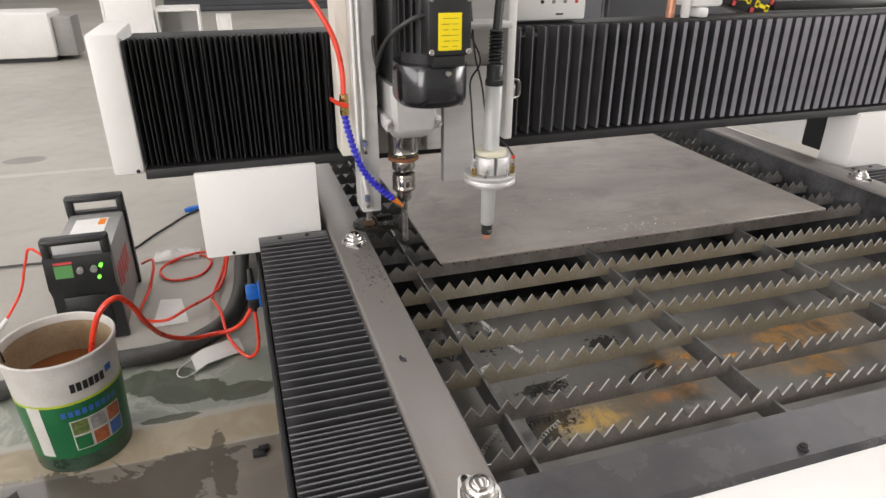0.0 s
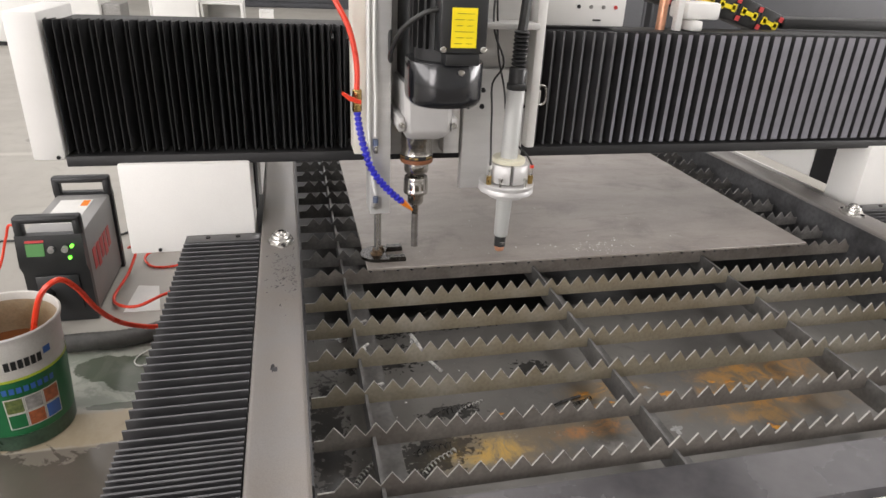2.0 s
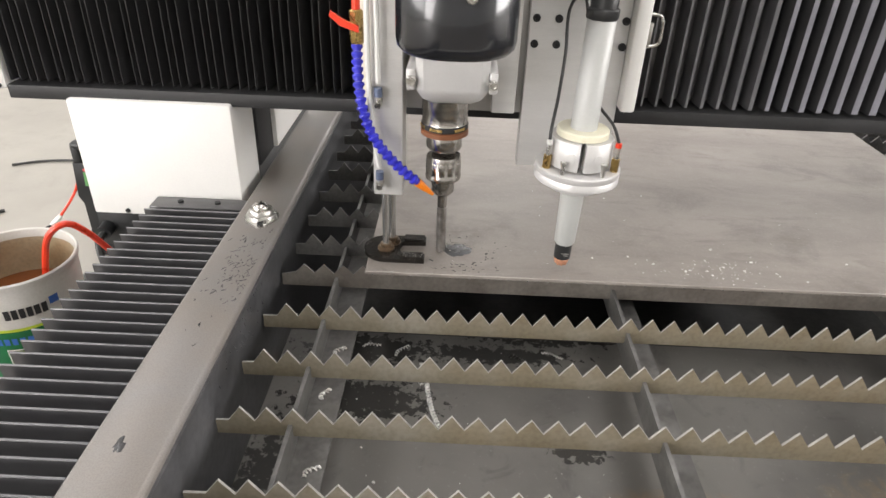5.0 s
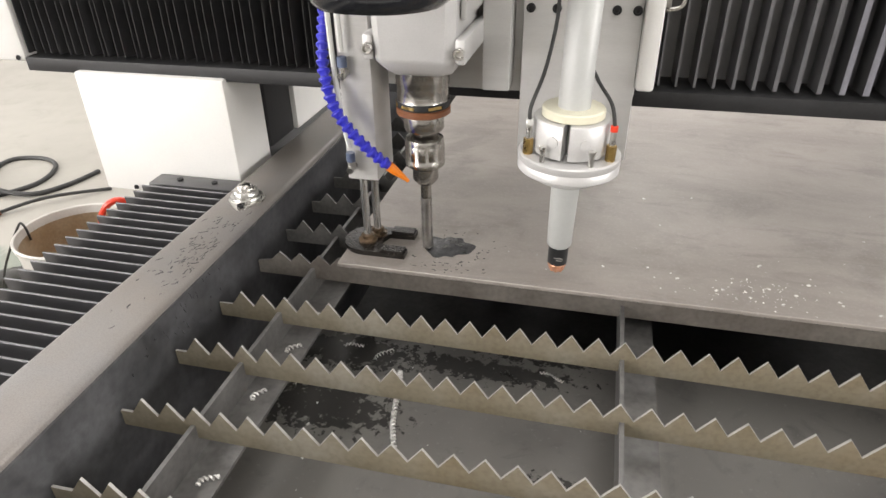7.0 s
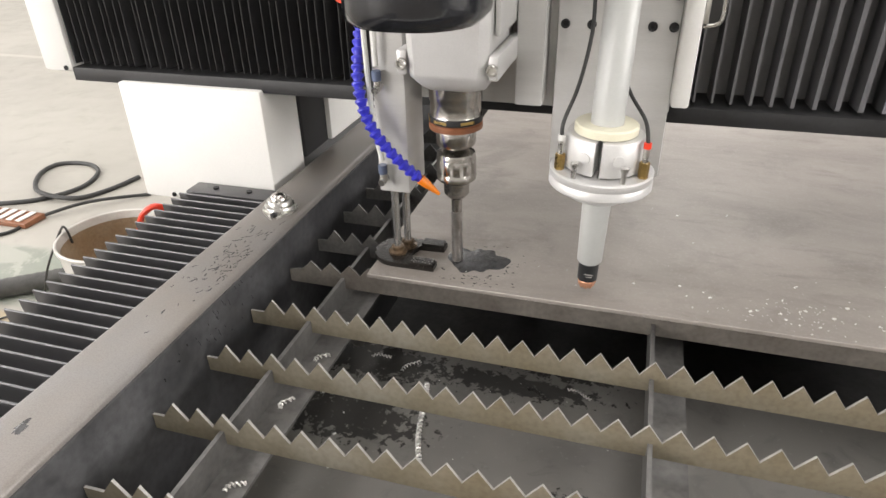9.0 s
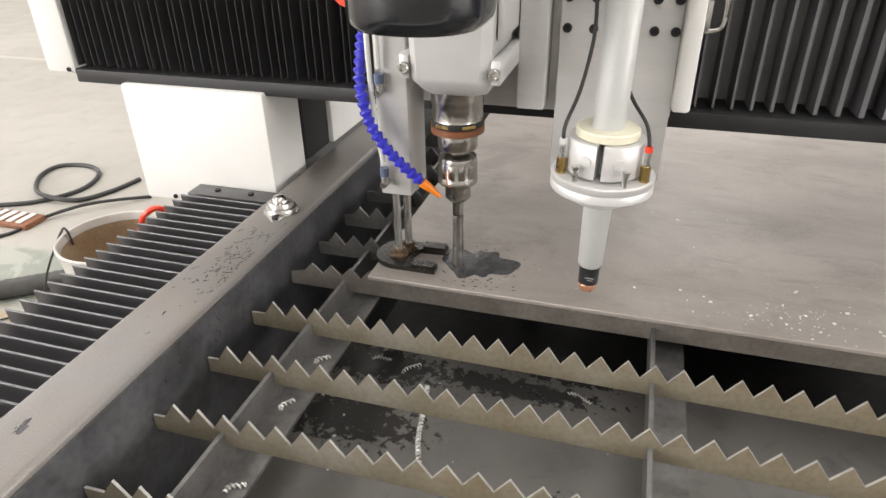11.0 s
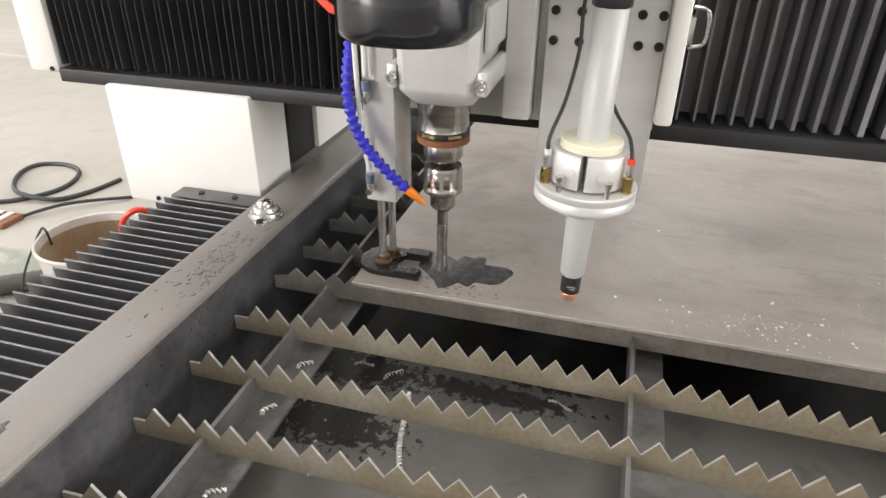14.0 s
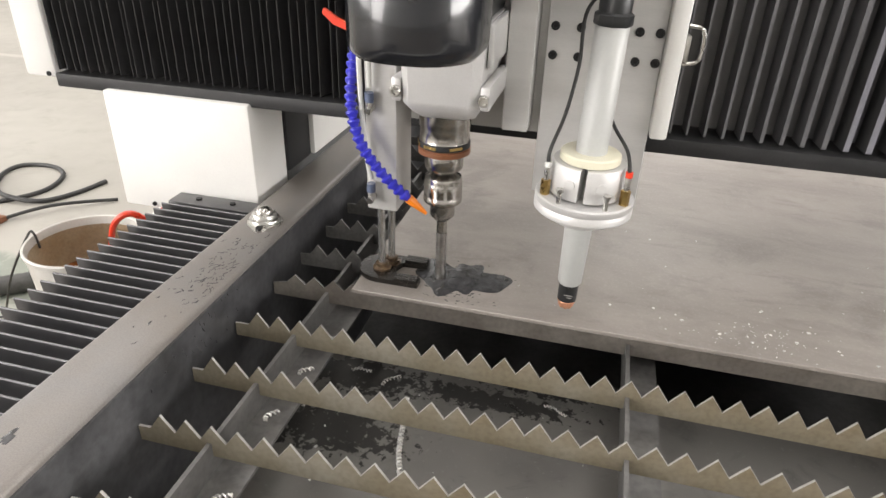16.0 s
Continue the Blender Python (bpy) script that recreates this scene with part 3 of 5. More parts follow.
def foot(x0, x1, inner):
    s = 1 if inner > x0 else -1
    bm = NB()
    box(bm, x0, 0.157, 0.652, x1, 0.268, 0.856, 0.004)
    cover = part("foot_cover", bm, WHITE, gantry, "white sheet-steel foot cover")
    for fx in (x0 + 0.06, x0 + 0.17):
        bm = NB()
        screw(bm, fx, 0.157, 0.660, 0.004, 0.003)
        part("screw", bm, BLACKMETAL, cover)
    bm = NB()
    box(bm, min(x0, x1) + 0.02, 0.269, 0.706, max(x0, x1) + 0.004 * s, 0.36, 0.856, 0.002)
    part("foot_plate", bm, BLACKMETAL, gantry, "black steel foot plate")
    bm = NB()
    box(bm, min(x0, x1) + 0.02, 0.362, 0.706, max(x0, x1) + 0.012 * s, 0.62, 0.856, 0.004)
    part("rear_cover", bm, WHITE, gantry, "white sheet-steel rear cover")


foot(-0.452, -0.188, 0.6)
foot(1.42, 1.69, 0.6)

# cross bellows: folds that slide along the beam as the head travels
HEAD_L, HEAD_R = 0.03, 0.430


def vfold(width, depth, height):
    """One pleat: a thin V with a stitched ridge, ridge towards -y (upright) or +z (lying)."""
    bm = NB()
    h, t = width / 2, 0.0012
    pts = [(-h, 0), (-0.0003, -depth), (0.0003, -depth), (h, 0), (h - t, 0.0), (0.0001, -depth + 0.003), (-0.0001, -depth + 0.003), (-h + t, 0.0)]
    prism(bm, pts, "z", 0, height)
    return bm


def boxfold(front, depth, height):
    """One pleat: a front strip in lit cloth colour, the folds behind it in darker cloth."""
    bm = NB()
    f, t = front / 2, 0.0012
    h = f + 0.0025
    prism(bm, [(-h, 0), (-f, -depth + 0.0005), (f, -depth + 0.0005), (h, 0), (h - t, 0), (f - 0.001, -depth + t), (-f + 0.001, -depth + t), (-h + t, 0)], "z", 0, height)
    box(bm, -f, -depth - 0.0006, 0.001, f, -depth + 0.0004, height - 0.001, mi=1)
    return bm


BELL_L, BELL_R = [], []
# left pleats take the shaded cloth: the dark of their folds is colour
me_l = mesh_of("pleat", vfold(0.0178, 0.050, 0.258), SHADECLOTH, 20)
bel_l = new("cross_bellows", mesh_of("cross_bellows", box(NB(), GX0 - 0.6, 0.2235 - 0.30, 0.88 - 0.69, -0.01 - 0.6, 0.2245 - 0.30, 1.13 - 0.69), SHADECLOTH))
bel_r = new("cross_bellows", mesh_of("cross_bellows", box(NB(), 0.40 - 0.6, 0.2115 - 0.30, 0.88 - 0.69, GX1 - 0.6, 0.2155 - 0.30, 1.13 - 0.69), BLACK))
for ob, lab in ((bel_l, "tightly folded black bellows cover"), (bel_r, "stretched black bellows cover with sheen and fold shade in its colour")):
    ob.parent = gantry
    ORIGIN[ob] = ORIGIN[gantry]
    tagged(ob, lab)
for k in range(38):
    ob = new("pleat", me_l)
    ob.parent = bel_l
    BELL_L.append((ob, (k + 0.5 + 0.22 * math.sin(2.3 * k) * math.cos(0.7 * k)) / 38, 2.5 * math.sin(3.7 * k) * math.sin(0.9 * k)))
# strip colour carries the sheen: dimmer beside the head, brighter further along
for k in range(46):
    ob = new("pleat", mesh_of("pleat", boxfold(0.0026 + 0.0165 * min(1.0, k / 26) ** 1.3, 0.036, 0.255), [BLACK if k < 9 else SHADECLOTH, HALFLITCLOTH if k < 9 else LITCLOTH], 20))
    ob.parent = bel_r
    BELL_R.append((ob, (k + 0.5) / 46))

# long bellows over the guide beds: lying pleats
LONG = []


PLEATS = [2.0] * 25 + [1.0] * 13 + [2.0] * 30      # widths from the front: slack, packed, slack


def pleat_places(y_end, y_gantry):
    """Evenly stretched pleats with one tightly packed stretch."""
    tot, y, out = sum(PLEATS), y_end, []
    for v in PLEATS:
        out.append(y + (y_gantry - y_end) * v / tot / 2)
        y += (y_gantry - y_end) * v / tot
    return out


def long_bellows(x0, x1):
    ob = thing("guide_bellows", (x0 + x1) / 2, -0.5, 0.612, "ribbed black bellows cover along the table edge", "bellows", "guide bellows")
    bm = NB()
    box(bm, x0 + 0.004, -1.2, 0.612, x1 - 0.004, 0.11, 0.668)
    part("lining", bm, BLACK, ob)
    bm = NB()
    h, d = 0.012, 0.026
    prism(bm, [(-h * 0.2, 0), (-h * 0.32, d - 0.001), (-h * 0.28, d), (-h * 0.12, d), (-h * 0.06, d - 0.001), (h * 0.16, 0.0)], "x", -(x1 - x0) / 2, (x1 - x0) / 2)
    # ridge tops in the lighter cloth: light caught on the edges, as colour
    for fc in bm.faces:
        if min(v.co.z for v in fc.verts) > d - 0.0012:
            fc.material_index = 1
    me = mesh_of("pleat", bm, [BLACK, HALFLITCLOTH], 20)
    for k in range(len(PLEATS)):
        p = new("pleat", me)
        p.parent = ob
        LONG.append((p, k))
    return ob


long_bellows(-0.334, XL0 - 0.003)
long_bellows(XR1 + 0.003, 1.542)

for x0, x1 in ((-0.334, XL0 - 0.003), (XR1 + 0.003, 1.542)):
    bm = NB()
    box(bm, x0, 0.118, 0.640, x1, 0.156, 0.691, 0.002)
    strip = part("bellows_clamp", bm, BLACK, gantry, "dark clamping strip")
    for fx in (0.3, 0.7):
        bm = NB()
        lathe(bm, [(0.005, 0.691), (0.005, 0.694), (0, 0.694)], x0 + (x1 - x0) * fx, 0.137, 10)
        part("screw", bm, BLACKMETAL, strip)
# switch box and cable chain on the gantry
bm = NB()
box(bm, 0.905, 0.30, 1.126, 0.935, 0.39, 1.152, 0.006)
box(bm, 0.863, 0.31, 1.126, 0.880, 0.33, 1.26, 0.002)
box(bm, 0.890, 0.31, 1.153, 0.985, 0.40, 1.195, 0.008)
part("bracket", bm, WHITE, gantry, "white bracket")
bm = NB()
rod(bm, (0.838, 0.34, 1.126), (0.838, 0.34, 1.30), 0.012)
part("copper_coupling", bm, COPPER, gantry)
chain_pts = [Vector((x, 0.45, z)) for x, z in ((1.25, 1.128), (1.18, 1.153), (1.11, 1.175), (1.038, 1.190), (0.965, 1.200), (0.89, 1.212), (0.82, 1.232), (0.76, 1.262))]
chain = None
for k in range(len(chain_pts) - 1):
    a, b = chain_pts[k], chain_pts[k + 1]
    d = (b - a).normalized()
    m = Matrix.Translation((a + b) / 2) @ pose(0, 0, 0, 0, -math.degrees(math.atan2(d.z, d.x)), 0)
    if chain is None:
        bm = NB()
        box(bm, 1.26, 0.41, 1.126, 1.75, 0.49, 1.155, 0.004)
        chain = part("cable_chain", bm, RUBBER, gantry, "black cable chain with red and yellow link caps")
    bm = NB()
    box(bm, -0.0365, -0.035, -0.034, 0.0365, 0.035, 0.034, 0.006)
    box(bm, -0.024, -0.038, -0.0055, 0.024, -0.0352, 0.0055, 0.0, mi=1)
    box(bm, -0.027, -0.038, -0.010, -0.014, -0.0353, 0.010, 0.0, mi=1)
    box(bm, 0.014, -0.038, -0.010, 0.027, -0.0353, 0.010, 0.0, mi=1)
    box(bm, 0.024, -0.038, 0.015, 0.036, -0.0352, 0.028, 0.0, mi=2)
    box(bm, -0.036, -0.038, -0.028, -0.024, -0.0352, -0.015, 0.0, mi=2)
    bm.transform(m)
    part("link", bm, [RUBBER, YELLOW, CHAINR], chain)

# ---------------------------------------------------------------- tool head
head = thing("tool_head", 0.24, 0.13, 0.86, "tool head with drilling spindle, clamp and plasma torch", "tool head")
bm = NB()
box(bm, 0.075, 0.135, 0.872, 0.410, 0.165, 1.34, 0.003)
part("back_plate", bm, ALU, head, "brushed aluminium carriage plate")
bm = NB()
box(bm, 0.030, 0.095, 0.885, 0.074, 0.168, 1.34, 0.004)
part("side_cover", bm, CREAM, head, "cream sheet-steel side cover")
bm = NB()
box(bm, 0.408, 0.085, 0.895, 0.429, 0.168, 1.34, 0.004)
dr = part("side_door", bm, WHITE, head, "white sheet-steel side cover")
bm = NB()
tube(bm, [(0.431, 0.10, 1.030), (0.447, 0.10, 1.026), (0.450, 0.10, 1.006), (0.447, 0.10, 0.990), (0.431, 0.10, 0.986)], 0.0024, 3, 6)
box(bm, 0.4295, 0.092, 0.990, 0.435, 0.108, 1.020, 0.001)
part("latch", bm, ZINC, dr, "zinc wire latch")
bm = NB()
box(bm, 0.268, 0.108, 0.797, 0.4075, 0.130, 1.062, 0.002)
tp = part("torch_plate", bm, ALU, head, "brushed aluminium torch lifting plate")
for x in (0.277, 0.308, 0.377, 0.4005):
    for z in (0.983, 1.018):
        bm = NB()
        screw(bm, x, 0.108, z, 0.0055, 0.004)
        part("screw", bm, BLACKMETAL, tp)
bm = NB()
box(bm, 0.222, 0.09, 0.885, 0.256, 0.134, 1.30, 0.002)
part("spacer_plate", bm, ALU, head)
bm = NB()
box(bm, 0.290, 0.115, 1.085, 0.395, 0.150, 1.32, 0.002)
box(bm, 0.285, 0.03, 1.15, 0.395, 0.16, 1.162, 0.002)
part("torch_bracket", bm, ALU, head)

# switch box carried beside the head, over the bellows
bm = NB()
box(bm, 0.4335, 0.30, 1.134, 0.714, 0.40, 1.26, 0.004)
box(bm, 0.4335, 0.16, 1.16, 0.4395, 0.299, 1.25)
swb = part("switch_box", bm, WHITE, head, "small white sheet-steel switch box")
for k, mt in enumerate((BLACKMETAL, GREYP, GREYP, CHAINR)):
    bm = NB()
    screw(bm, 0.590 + 0.032 * k, 0.30, 1.178, 0.0045, 0.004)
    part("button", bm, mt, swb)
bm = NB()
box(bm, 0.630, 0.2975, 1.146, 0.650, 0.3005, 1.150)
part("nameplate", bm, BLACKMETAL, swb)

# clamp cylinder
bm = NB()
box(bm, 0.056, 0.028, 0.775, 0.098, 0.094, 1.30, 0.002)
cyl = part("clamp_cylinder", bm, ALU, head, "silver aluminium pneumatic clamp cylinder")
for z in (0.797, 0.918):
    bm = NB()
    rod(bm, (0.066, 0.026, z), (0.066, 0.010, z - 0.003), 0.0055, 0.0045)
    rod(bm, (0.066, 0.018, z), (0.066, 0.018, z + 0.008), 0.0048)
    part("fitting", bm, ZINC, cyl, "nickel-plated push-in air fitting")
    bm = NB()
    rod(bm, (0.066, 0.018, z + 0.008), (0.066, 0.018, z + 0.020), 0.0058)
    part("fitting_sleeve", bm, SLEEVE, cyl, "blue-grey release collar")
bm = NB()
tube(bm, [(0.066, 0.018, 0.944), (0.066, 0.016, 1.02), (0.064, 0.018, 1.12), (0.068, 0.03, 1.30)], 0.0035)
tube(bm, [(0.066, 0.018, 0.823), (0.060, 0.018, 0.86), (0.054, 0.02, 0.93), (0.053, 0.02, 1.05), (0.056, 0.03, 1.30)], 0.0035)
part("air_tube", bm, CLEARW, cyl, "white air tube")
bm = NB()
ring = [(0.072 + 0.036 * math.cos(a), 0.048 + 0.036 * math.sin(a)) for a in [math.pi * (0.5 + k / 14) for k in range(15)]]
outline = ring + [(0.132, 0.012), (0.132, 0.030), (0.096, 0.032), (0.090, 0.048), (0.096, 0.064), (0.132, 0.066), (0.132, 0.084)]
prism(bm, outline, "z", ZP, ZP + 0.007)
clamp = part("clamp_foot", bm, FOOTM, head, "blackened U-shaped clamp foot, wet with coolant", at=(0.072, 0.048, ZP))
bm = NB()
prism(bm, [(0.098, 0.013), (0.130, 0.013), (0.130, 0.029), (0.098, 0.029)], "z", ZP + 0.0072, ZP + 0.0105)
part("pad", bm, FOOTM, clamp)
bm = NB()
prism(bm, [(0.098, 0.067), (0.130, 0.067), (0.130, 0.083), (0.098, 0.083)], "z", ZP + 0.0072, ZP + 0.0105)
part("pad", bm, FOOTM, clamp)
rnd = random.Random(12)
bm = NB()
for k in range(40):
    x, y, r = rnd.uniform(0.099, 0.129), rnd.uniform(0.014, 0.028), rnd.uniform(0.0005, 0.0012)
    rod(bm, (x, y, ZP + 0.0104), (x + 0.001, y, ZP + 0.0104 + r), r, r * 0.5, 5)
part("chips", bm, ANGLE, clamp, "grey wet chips caked on the clamp foot")
for x, y in ((0.071, 0.042), (0.079, 0.062)):
    bm = NB()
    rod(bm, (x, y, ZP + 0.012), (x, y, 0.86), 0.0052)
    part("piston_rod", bm, RODSTEEL, clamp, "polished steel piston rod")
    bm = NB()
    lathe(bm, [(0.013, ZP + 0.0072), (0.0135, ZP + 0.010), (0.009, ZP + 0.012), (0.009, ZP + 0.017), (0.0062, ZP + 0.018)], x, y, 18)
    part("rod_nut", bm, OILNUT, clamp, "brown oily nut")

# drilling spindle
SX, SY = 0.156, 0.050
bm = NB()
rings = []
for z, x0, x1, y0, c in ((1.040, 0.116, 0.214, -0.024, 0.010), (0.952, 0.119, 0.211, -0.024, 0.010), (0.946, 0.120, 0.210, -0.022, 0.010), (0.932, 0.125, 0.204, -0.008, 0.014), (0.929, 0.127, 0.202, -0.004, 0.014)):
    rings.append([bm.verts.new((x, y, z)) for x, y in ((x0 + c, y0), (x1 - c, y0), (x1, y0 + c), (x1, 0.116), (x0, 0.116), (x0, y0 + c))])
for a, b in zip(rings, rings[1:]):
    for k in range(6):
        bm.faces.new((a[k], a[(k + 1) % 6], b[(k + 1) % 6], b[k]))
bm.faces.new(rings[0])
bm.faces.new(rings[-1])
spindle = part("drill_spindle", bm, CAST, head, "silver cast drilling spindle housing", at=(SX, SY, 0.78))
for dims in ((0.106, -0.018, 0.948, 0.1185, 0.112, 0.976), (0.2115, -0.018, 0.946, 0.223, 0.112, 0.974)):
    bm = NB()
    box(bm, *dims, 0.003)
    part("clamp_lug", bm, CAST, spindle)
bm = NB()
box(bm, 0.2145, 0.000, 0.990, 0.221, 0.110, 1.039, 0.002)
part("flank_plate", bm, CAST, spindle)
for x, z in ((0.1125, 0.961), (0.2165, 0.959)):
    bm = NB()
    screw(bm, x, -0.018, z, 0.0068, 0.006)
    part("screw", bm, ZINC, spindle)
bm = NB()
lathe(bm, [(0.030, 0.934), (0.0330, 0.932), (0.0330, 0.905), (0.0318, 0.903), (0.0325, 0.888), (0.0330, 0.886)], SX, SY, 40)
part("nose", bm, STEEL, spindle, "turned steel spindle nose")
bm = NB()
lathe(bm, [(0.0325, 0.8865), (0.0335, 0.885), (0.0335, 0.878), (0.032, 0.877)], SX, SY, 40)
part("seal_ring", bm, BLACKMETAL, spindle)
bm = NB()
for a in (200, 250, 310):
    p = Matrix.Translation((SX, SY, 0)) @ pose(0, 0, 0, 0, 0, a)
    b2 = NB()
    box(b2, 0.0325, -0.009, 0.8800, 0.0340, 0.009, 0.8835)
    b2.transform(p)
    me = bpy.data.meshes.new("tmp")
    b2.to_mesh(me)
    b2.free()
    bm.from_mesh(me)
    bpy.data.meshes.remove(me)
part("spring_clip", bm, BRASS, spindle)
bm = NB()
lathe(bm, [(0.032, 0.8768), (0.0340, 0.875), (0.0340, 0.869), (0.030, 0.867)], SX, SY, 40)
part("brown_ring", bm, BROWNRING, spindle, "brown ring")
bm = NB()
lathe(bm, [(0.025, 0.8668), (0.0255, 0.865), (0.0255, 0.849), (0.024, 0.846), (0.011, 0.846), (0.011, 0.840), (0.017, 0.839), (0.0240, 0.835), (0.0252, 0.830),
           (0.0252, 0.806), (0.0262, 0.804), (0.0255, 0.799), (0.0215, 0.796), (0.0168, 0.795), (0.0168, 0.778), (0.0150, 0.7755), (0.0110, 0.771), (0.0072, 0.770)], SX, SY, 40)
rings = []
for z in (0.8275, 0.8265, 0.8095, 0.8085):
    deep = 0.0 if z in (0.8275, 0.8085) else 1.0
    rings.append([bm.verts.new((SX + (0.0250 + deep * (0.0006 if k % 5 < 3 else 0.0)) * math.cos(math.pi * k / 30), SY + (0.0250 + deep * (0.0006 if k % 5 < 3 else 0.0)) * math.sin(math.pi * k / 30), z)) for k in range(60)])
for a, b in zip(rings, rings[1:]):
    for k in range(60):
        bm.faces.new((a[k], b[k], b[(k + 1) % 60], a[(k + 1) % 60]))
# drill: shank, then a body with two twisted flutes
lathe(bm, [(0.0072, 0.777), (0.0072, 0.752), (0.0066, 0.748)], SX, SY, 16)
zs = [0.750 - 0.0024 * k for k in range(35)]
rings = []
for i, z in enumerate(zs):
    ring = []
    for k in range(20):
        a = 2 * math.pi * k / 20
        flute = max(0.0, math.cos(2 * (a - (0.750 - z) * 130))) ** 2
        r = 0.0076 * (1 - 0.10 * flute) * (1 if i < 33 else (0.6 if i == 33 else 0.05))
        ring.append(bm.verts.new((SX + r * math.cos(a), SY + r * math.sin(a), z)))
    rings.append(ring)
for a, b in zip(rings, rings[1:]):
    for k in range(20):
        bm.faces.new((a[k], b[k], b[(k + 1) % 20], a[(k + 1) % 20])).material_index = 1
chuck = part("drill_chuck", bm, [STEEL, BITSTEEL], spindle, "turned steel drill chuck holding a twist drill", at=(SX, SY, 0.78))

# motor on the spindle
MX, MY = 0.168, -0.112
bm = NB()


def rounded(cx, cy, hx, hy, r, n=6):
    out = []
    for qx, qy, a0 in ((1, 1, 0), (-1, 1, 90), (-1, -1, 180), (1, -1, 270)):
        for k in range(n + 1):
            a = radians(a0 + 90 * k / n)
            out.append((cx + qx * (hx - r) + r * math.cos(a), cy + qy * (hy - r) + r * math.sin(a)))
    return out


def stacked(bm, levels, mi=0):
    """Rounded outlines, one over the other: rows of height, half sizes and corner radius."""
    rings = []
    for z, hx, hy, r in levels:
        rings.append([bm.verts.new((x, y, z)) for x, y in rounded(MX, MY, hx, hy, r)])
    n = len(rings[0])
    for a, b in zip(rings, rings[1:]):
        for k in range(n):
            bm.faces.new((a[k], a[(k + 1) % n], b[(k + 1) % n], b[k])).material_index = mi
    bm.faces.new(rings[0])
    bm.faces.new(rings[-1])


stacked(bm, [(1.026, 0.050, 0.057, 0.046), (1.028, 0.058, 0.065, 0.050), (1.034, 0.063, 0.070, 0.053), (1.042, 0.0645, 0.0715, 0.054), (1.100, 0.0645, 0.0715, 0.054), (1.102, 0.063, 0.070, 0.052)])
motor = part("motor_cover", bm, MOTOR, spindle, "glossy black motor fan cover")
bm = NB()
box(bm, 0.122, -0.020, 1.041, 0.212, 0.115, 1.30, 0.004)
part("motor_bracket", bm, DARKPANEL, spindle, "dark bracket between motor and spindle")
bm = NB()
screw(bm, MX + 0.014, MY - 0.0715, 1.090, 0.0055, 0.005)
part("cover_screw", bm, ZINC, spindle)
bm = NB()
lathe(bm, [(0.051, 1.1025), (0.051, 1.34)], MX, MY, 32)
part("motor_body", bm, BLACKMETAL, spindle, "black finned motor body")
for k in range(24):
    bm = NB()
    box(bm, 0.0505, -0.0016, 1.122, 0.061, 0.0016, 1.34)
    bm.transform(Matrix.Translation((MX, MY, 0)) @ pose(0, 0, 0, 0, 0, 15.0 * k))
    part("motor_fin", bm, BLACKMETAL, spindle)
bm = NB()
box(bm, 0.139, -0.205, 1.122, 0.217, -0.163, 1.222, 0.005)
box(bm, 0.152, -0.198, 1.1025, 0.208, -0.163, 1.1215, 0.002)
part("terminal_box", bm, DARKPANEL, spindle, "black terminal box with yellow label")
bm = NB()
box(bm, 0.157, -0.2068, 1.132, 0.198, -0.2052, 1.192)
part("label_plate", bm, YELLOW, spindle, "yellow label")
bm = NB()
for k in range(6):
    box(bm, 0.162 + 0.003 * (k % 2), -0.2074, 1.138 + 0.009 * k, 0.174 + 0.003 * (k % 3), -0.2069, 1.1390 + 0.009 * k)
    box(bm, 0.181, -0.2074, 1.138 + 0.009 * k, 0.191 + 0.001 * (k % 3), -0.2069, 1.1388 + 0.009 * k)
part("label_print", bm, BARINK, spindle)
for x in (0.145, 0.211):
    for z in (1.129, 1.214):
        bm = NB()
        screw(bm, x, -0.205, z, 0.0052, 0.004)
        part("box_screw", bm, ZINC, spindle)
bm = NB()
tube(bm, [(0.140, -0.185, 1.187), (0.116, -0.182, 1.180), (0.088, -0.145, 1.150), (0.080, -0.08, 1.105), (0.088, -0.03, 1.085), (0.094, 0.02, 1.11), (0.098, 0.06, 1.2)], 0.0042)
part("motor_cable", bm, CABLE, spindle, "black motor cable")

# plasma torch
TX, TY = 0.338, 0.0
bm = NB()
lathe(bm, [(0.0125, 0.724), (0.0150, 0.727), (0.0165, 0.80), (0.0178, 0.86), (0.0180, 1.040), (0.0165, 1.042)], TX, TY, 32)
torch = part("torch_barrel", bm, TORCHW, head, "pale grey plastic plasma torch barrel", at=(TX, TY, 0.70))
torch.rotation_euler = (0, radians(1.1), 0)
bm = NB()
lathe(bm, [(0.0122, 0.7238), (0.0124, 0.712), (0.0122, 0.700), (0.008, 0.700)], TX, TY, 24)
box(bm, TX - 0.004, TY - 0.0126, 0.7105, TX + 0.007, TY - 0.0121, 0.7118, mi=1)
box(bm, TX - 0.001, TY - 0.0126, 0.7075, TX + 0.006, TY - 0.0121, 0.7085, mi=1)
part("shield_cup", bm, [DARKPANEL, GREYP], torch, "black shield cup")
bm = NB()
lathe(bm, [(0.0100, 0.6998), (0.0110, 0.698), (0.0095, 0.692), (0.0055, 0.687), (0.002, 0.687), (0.0015, 0.690)], TX, TY, 24)
for k in range(8):
    a = 2 * math.pi * k / 8
    rod(bm, (TX + 0.0102 * math.cos(a), TY + 0.0102 * math.sin(a), 0.699), (TX + 0.0075 * math.cos(a), TY + 0.0075 * math.sin(a), 0.689), 0.0018, seg=6)
part("nozzle", bm, COPPER, torch, "bright copper nozzle")
bm = NB()
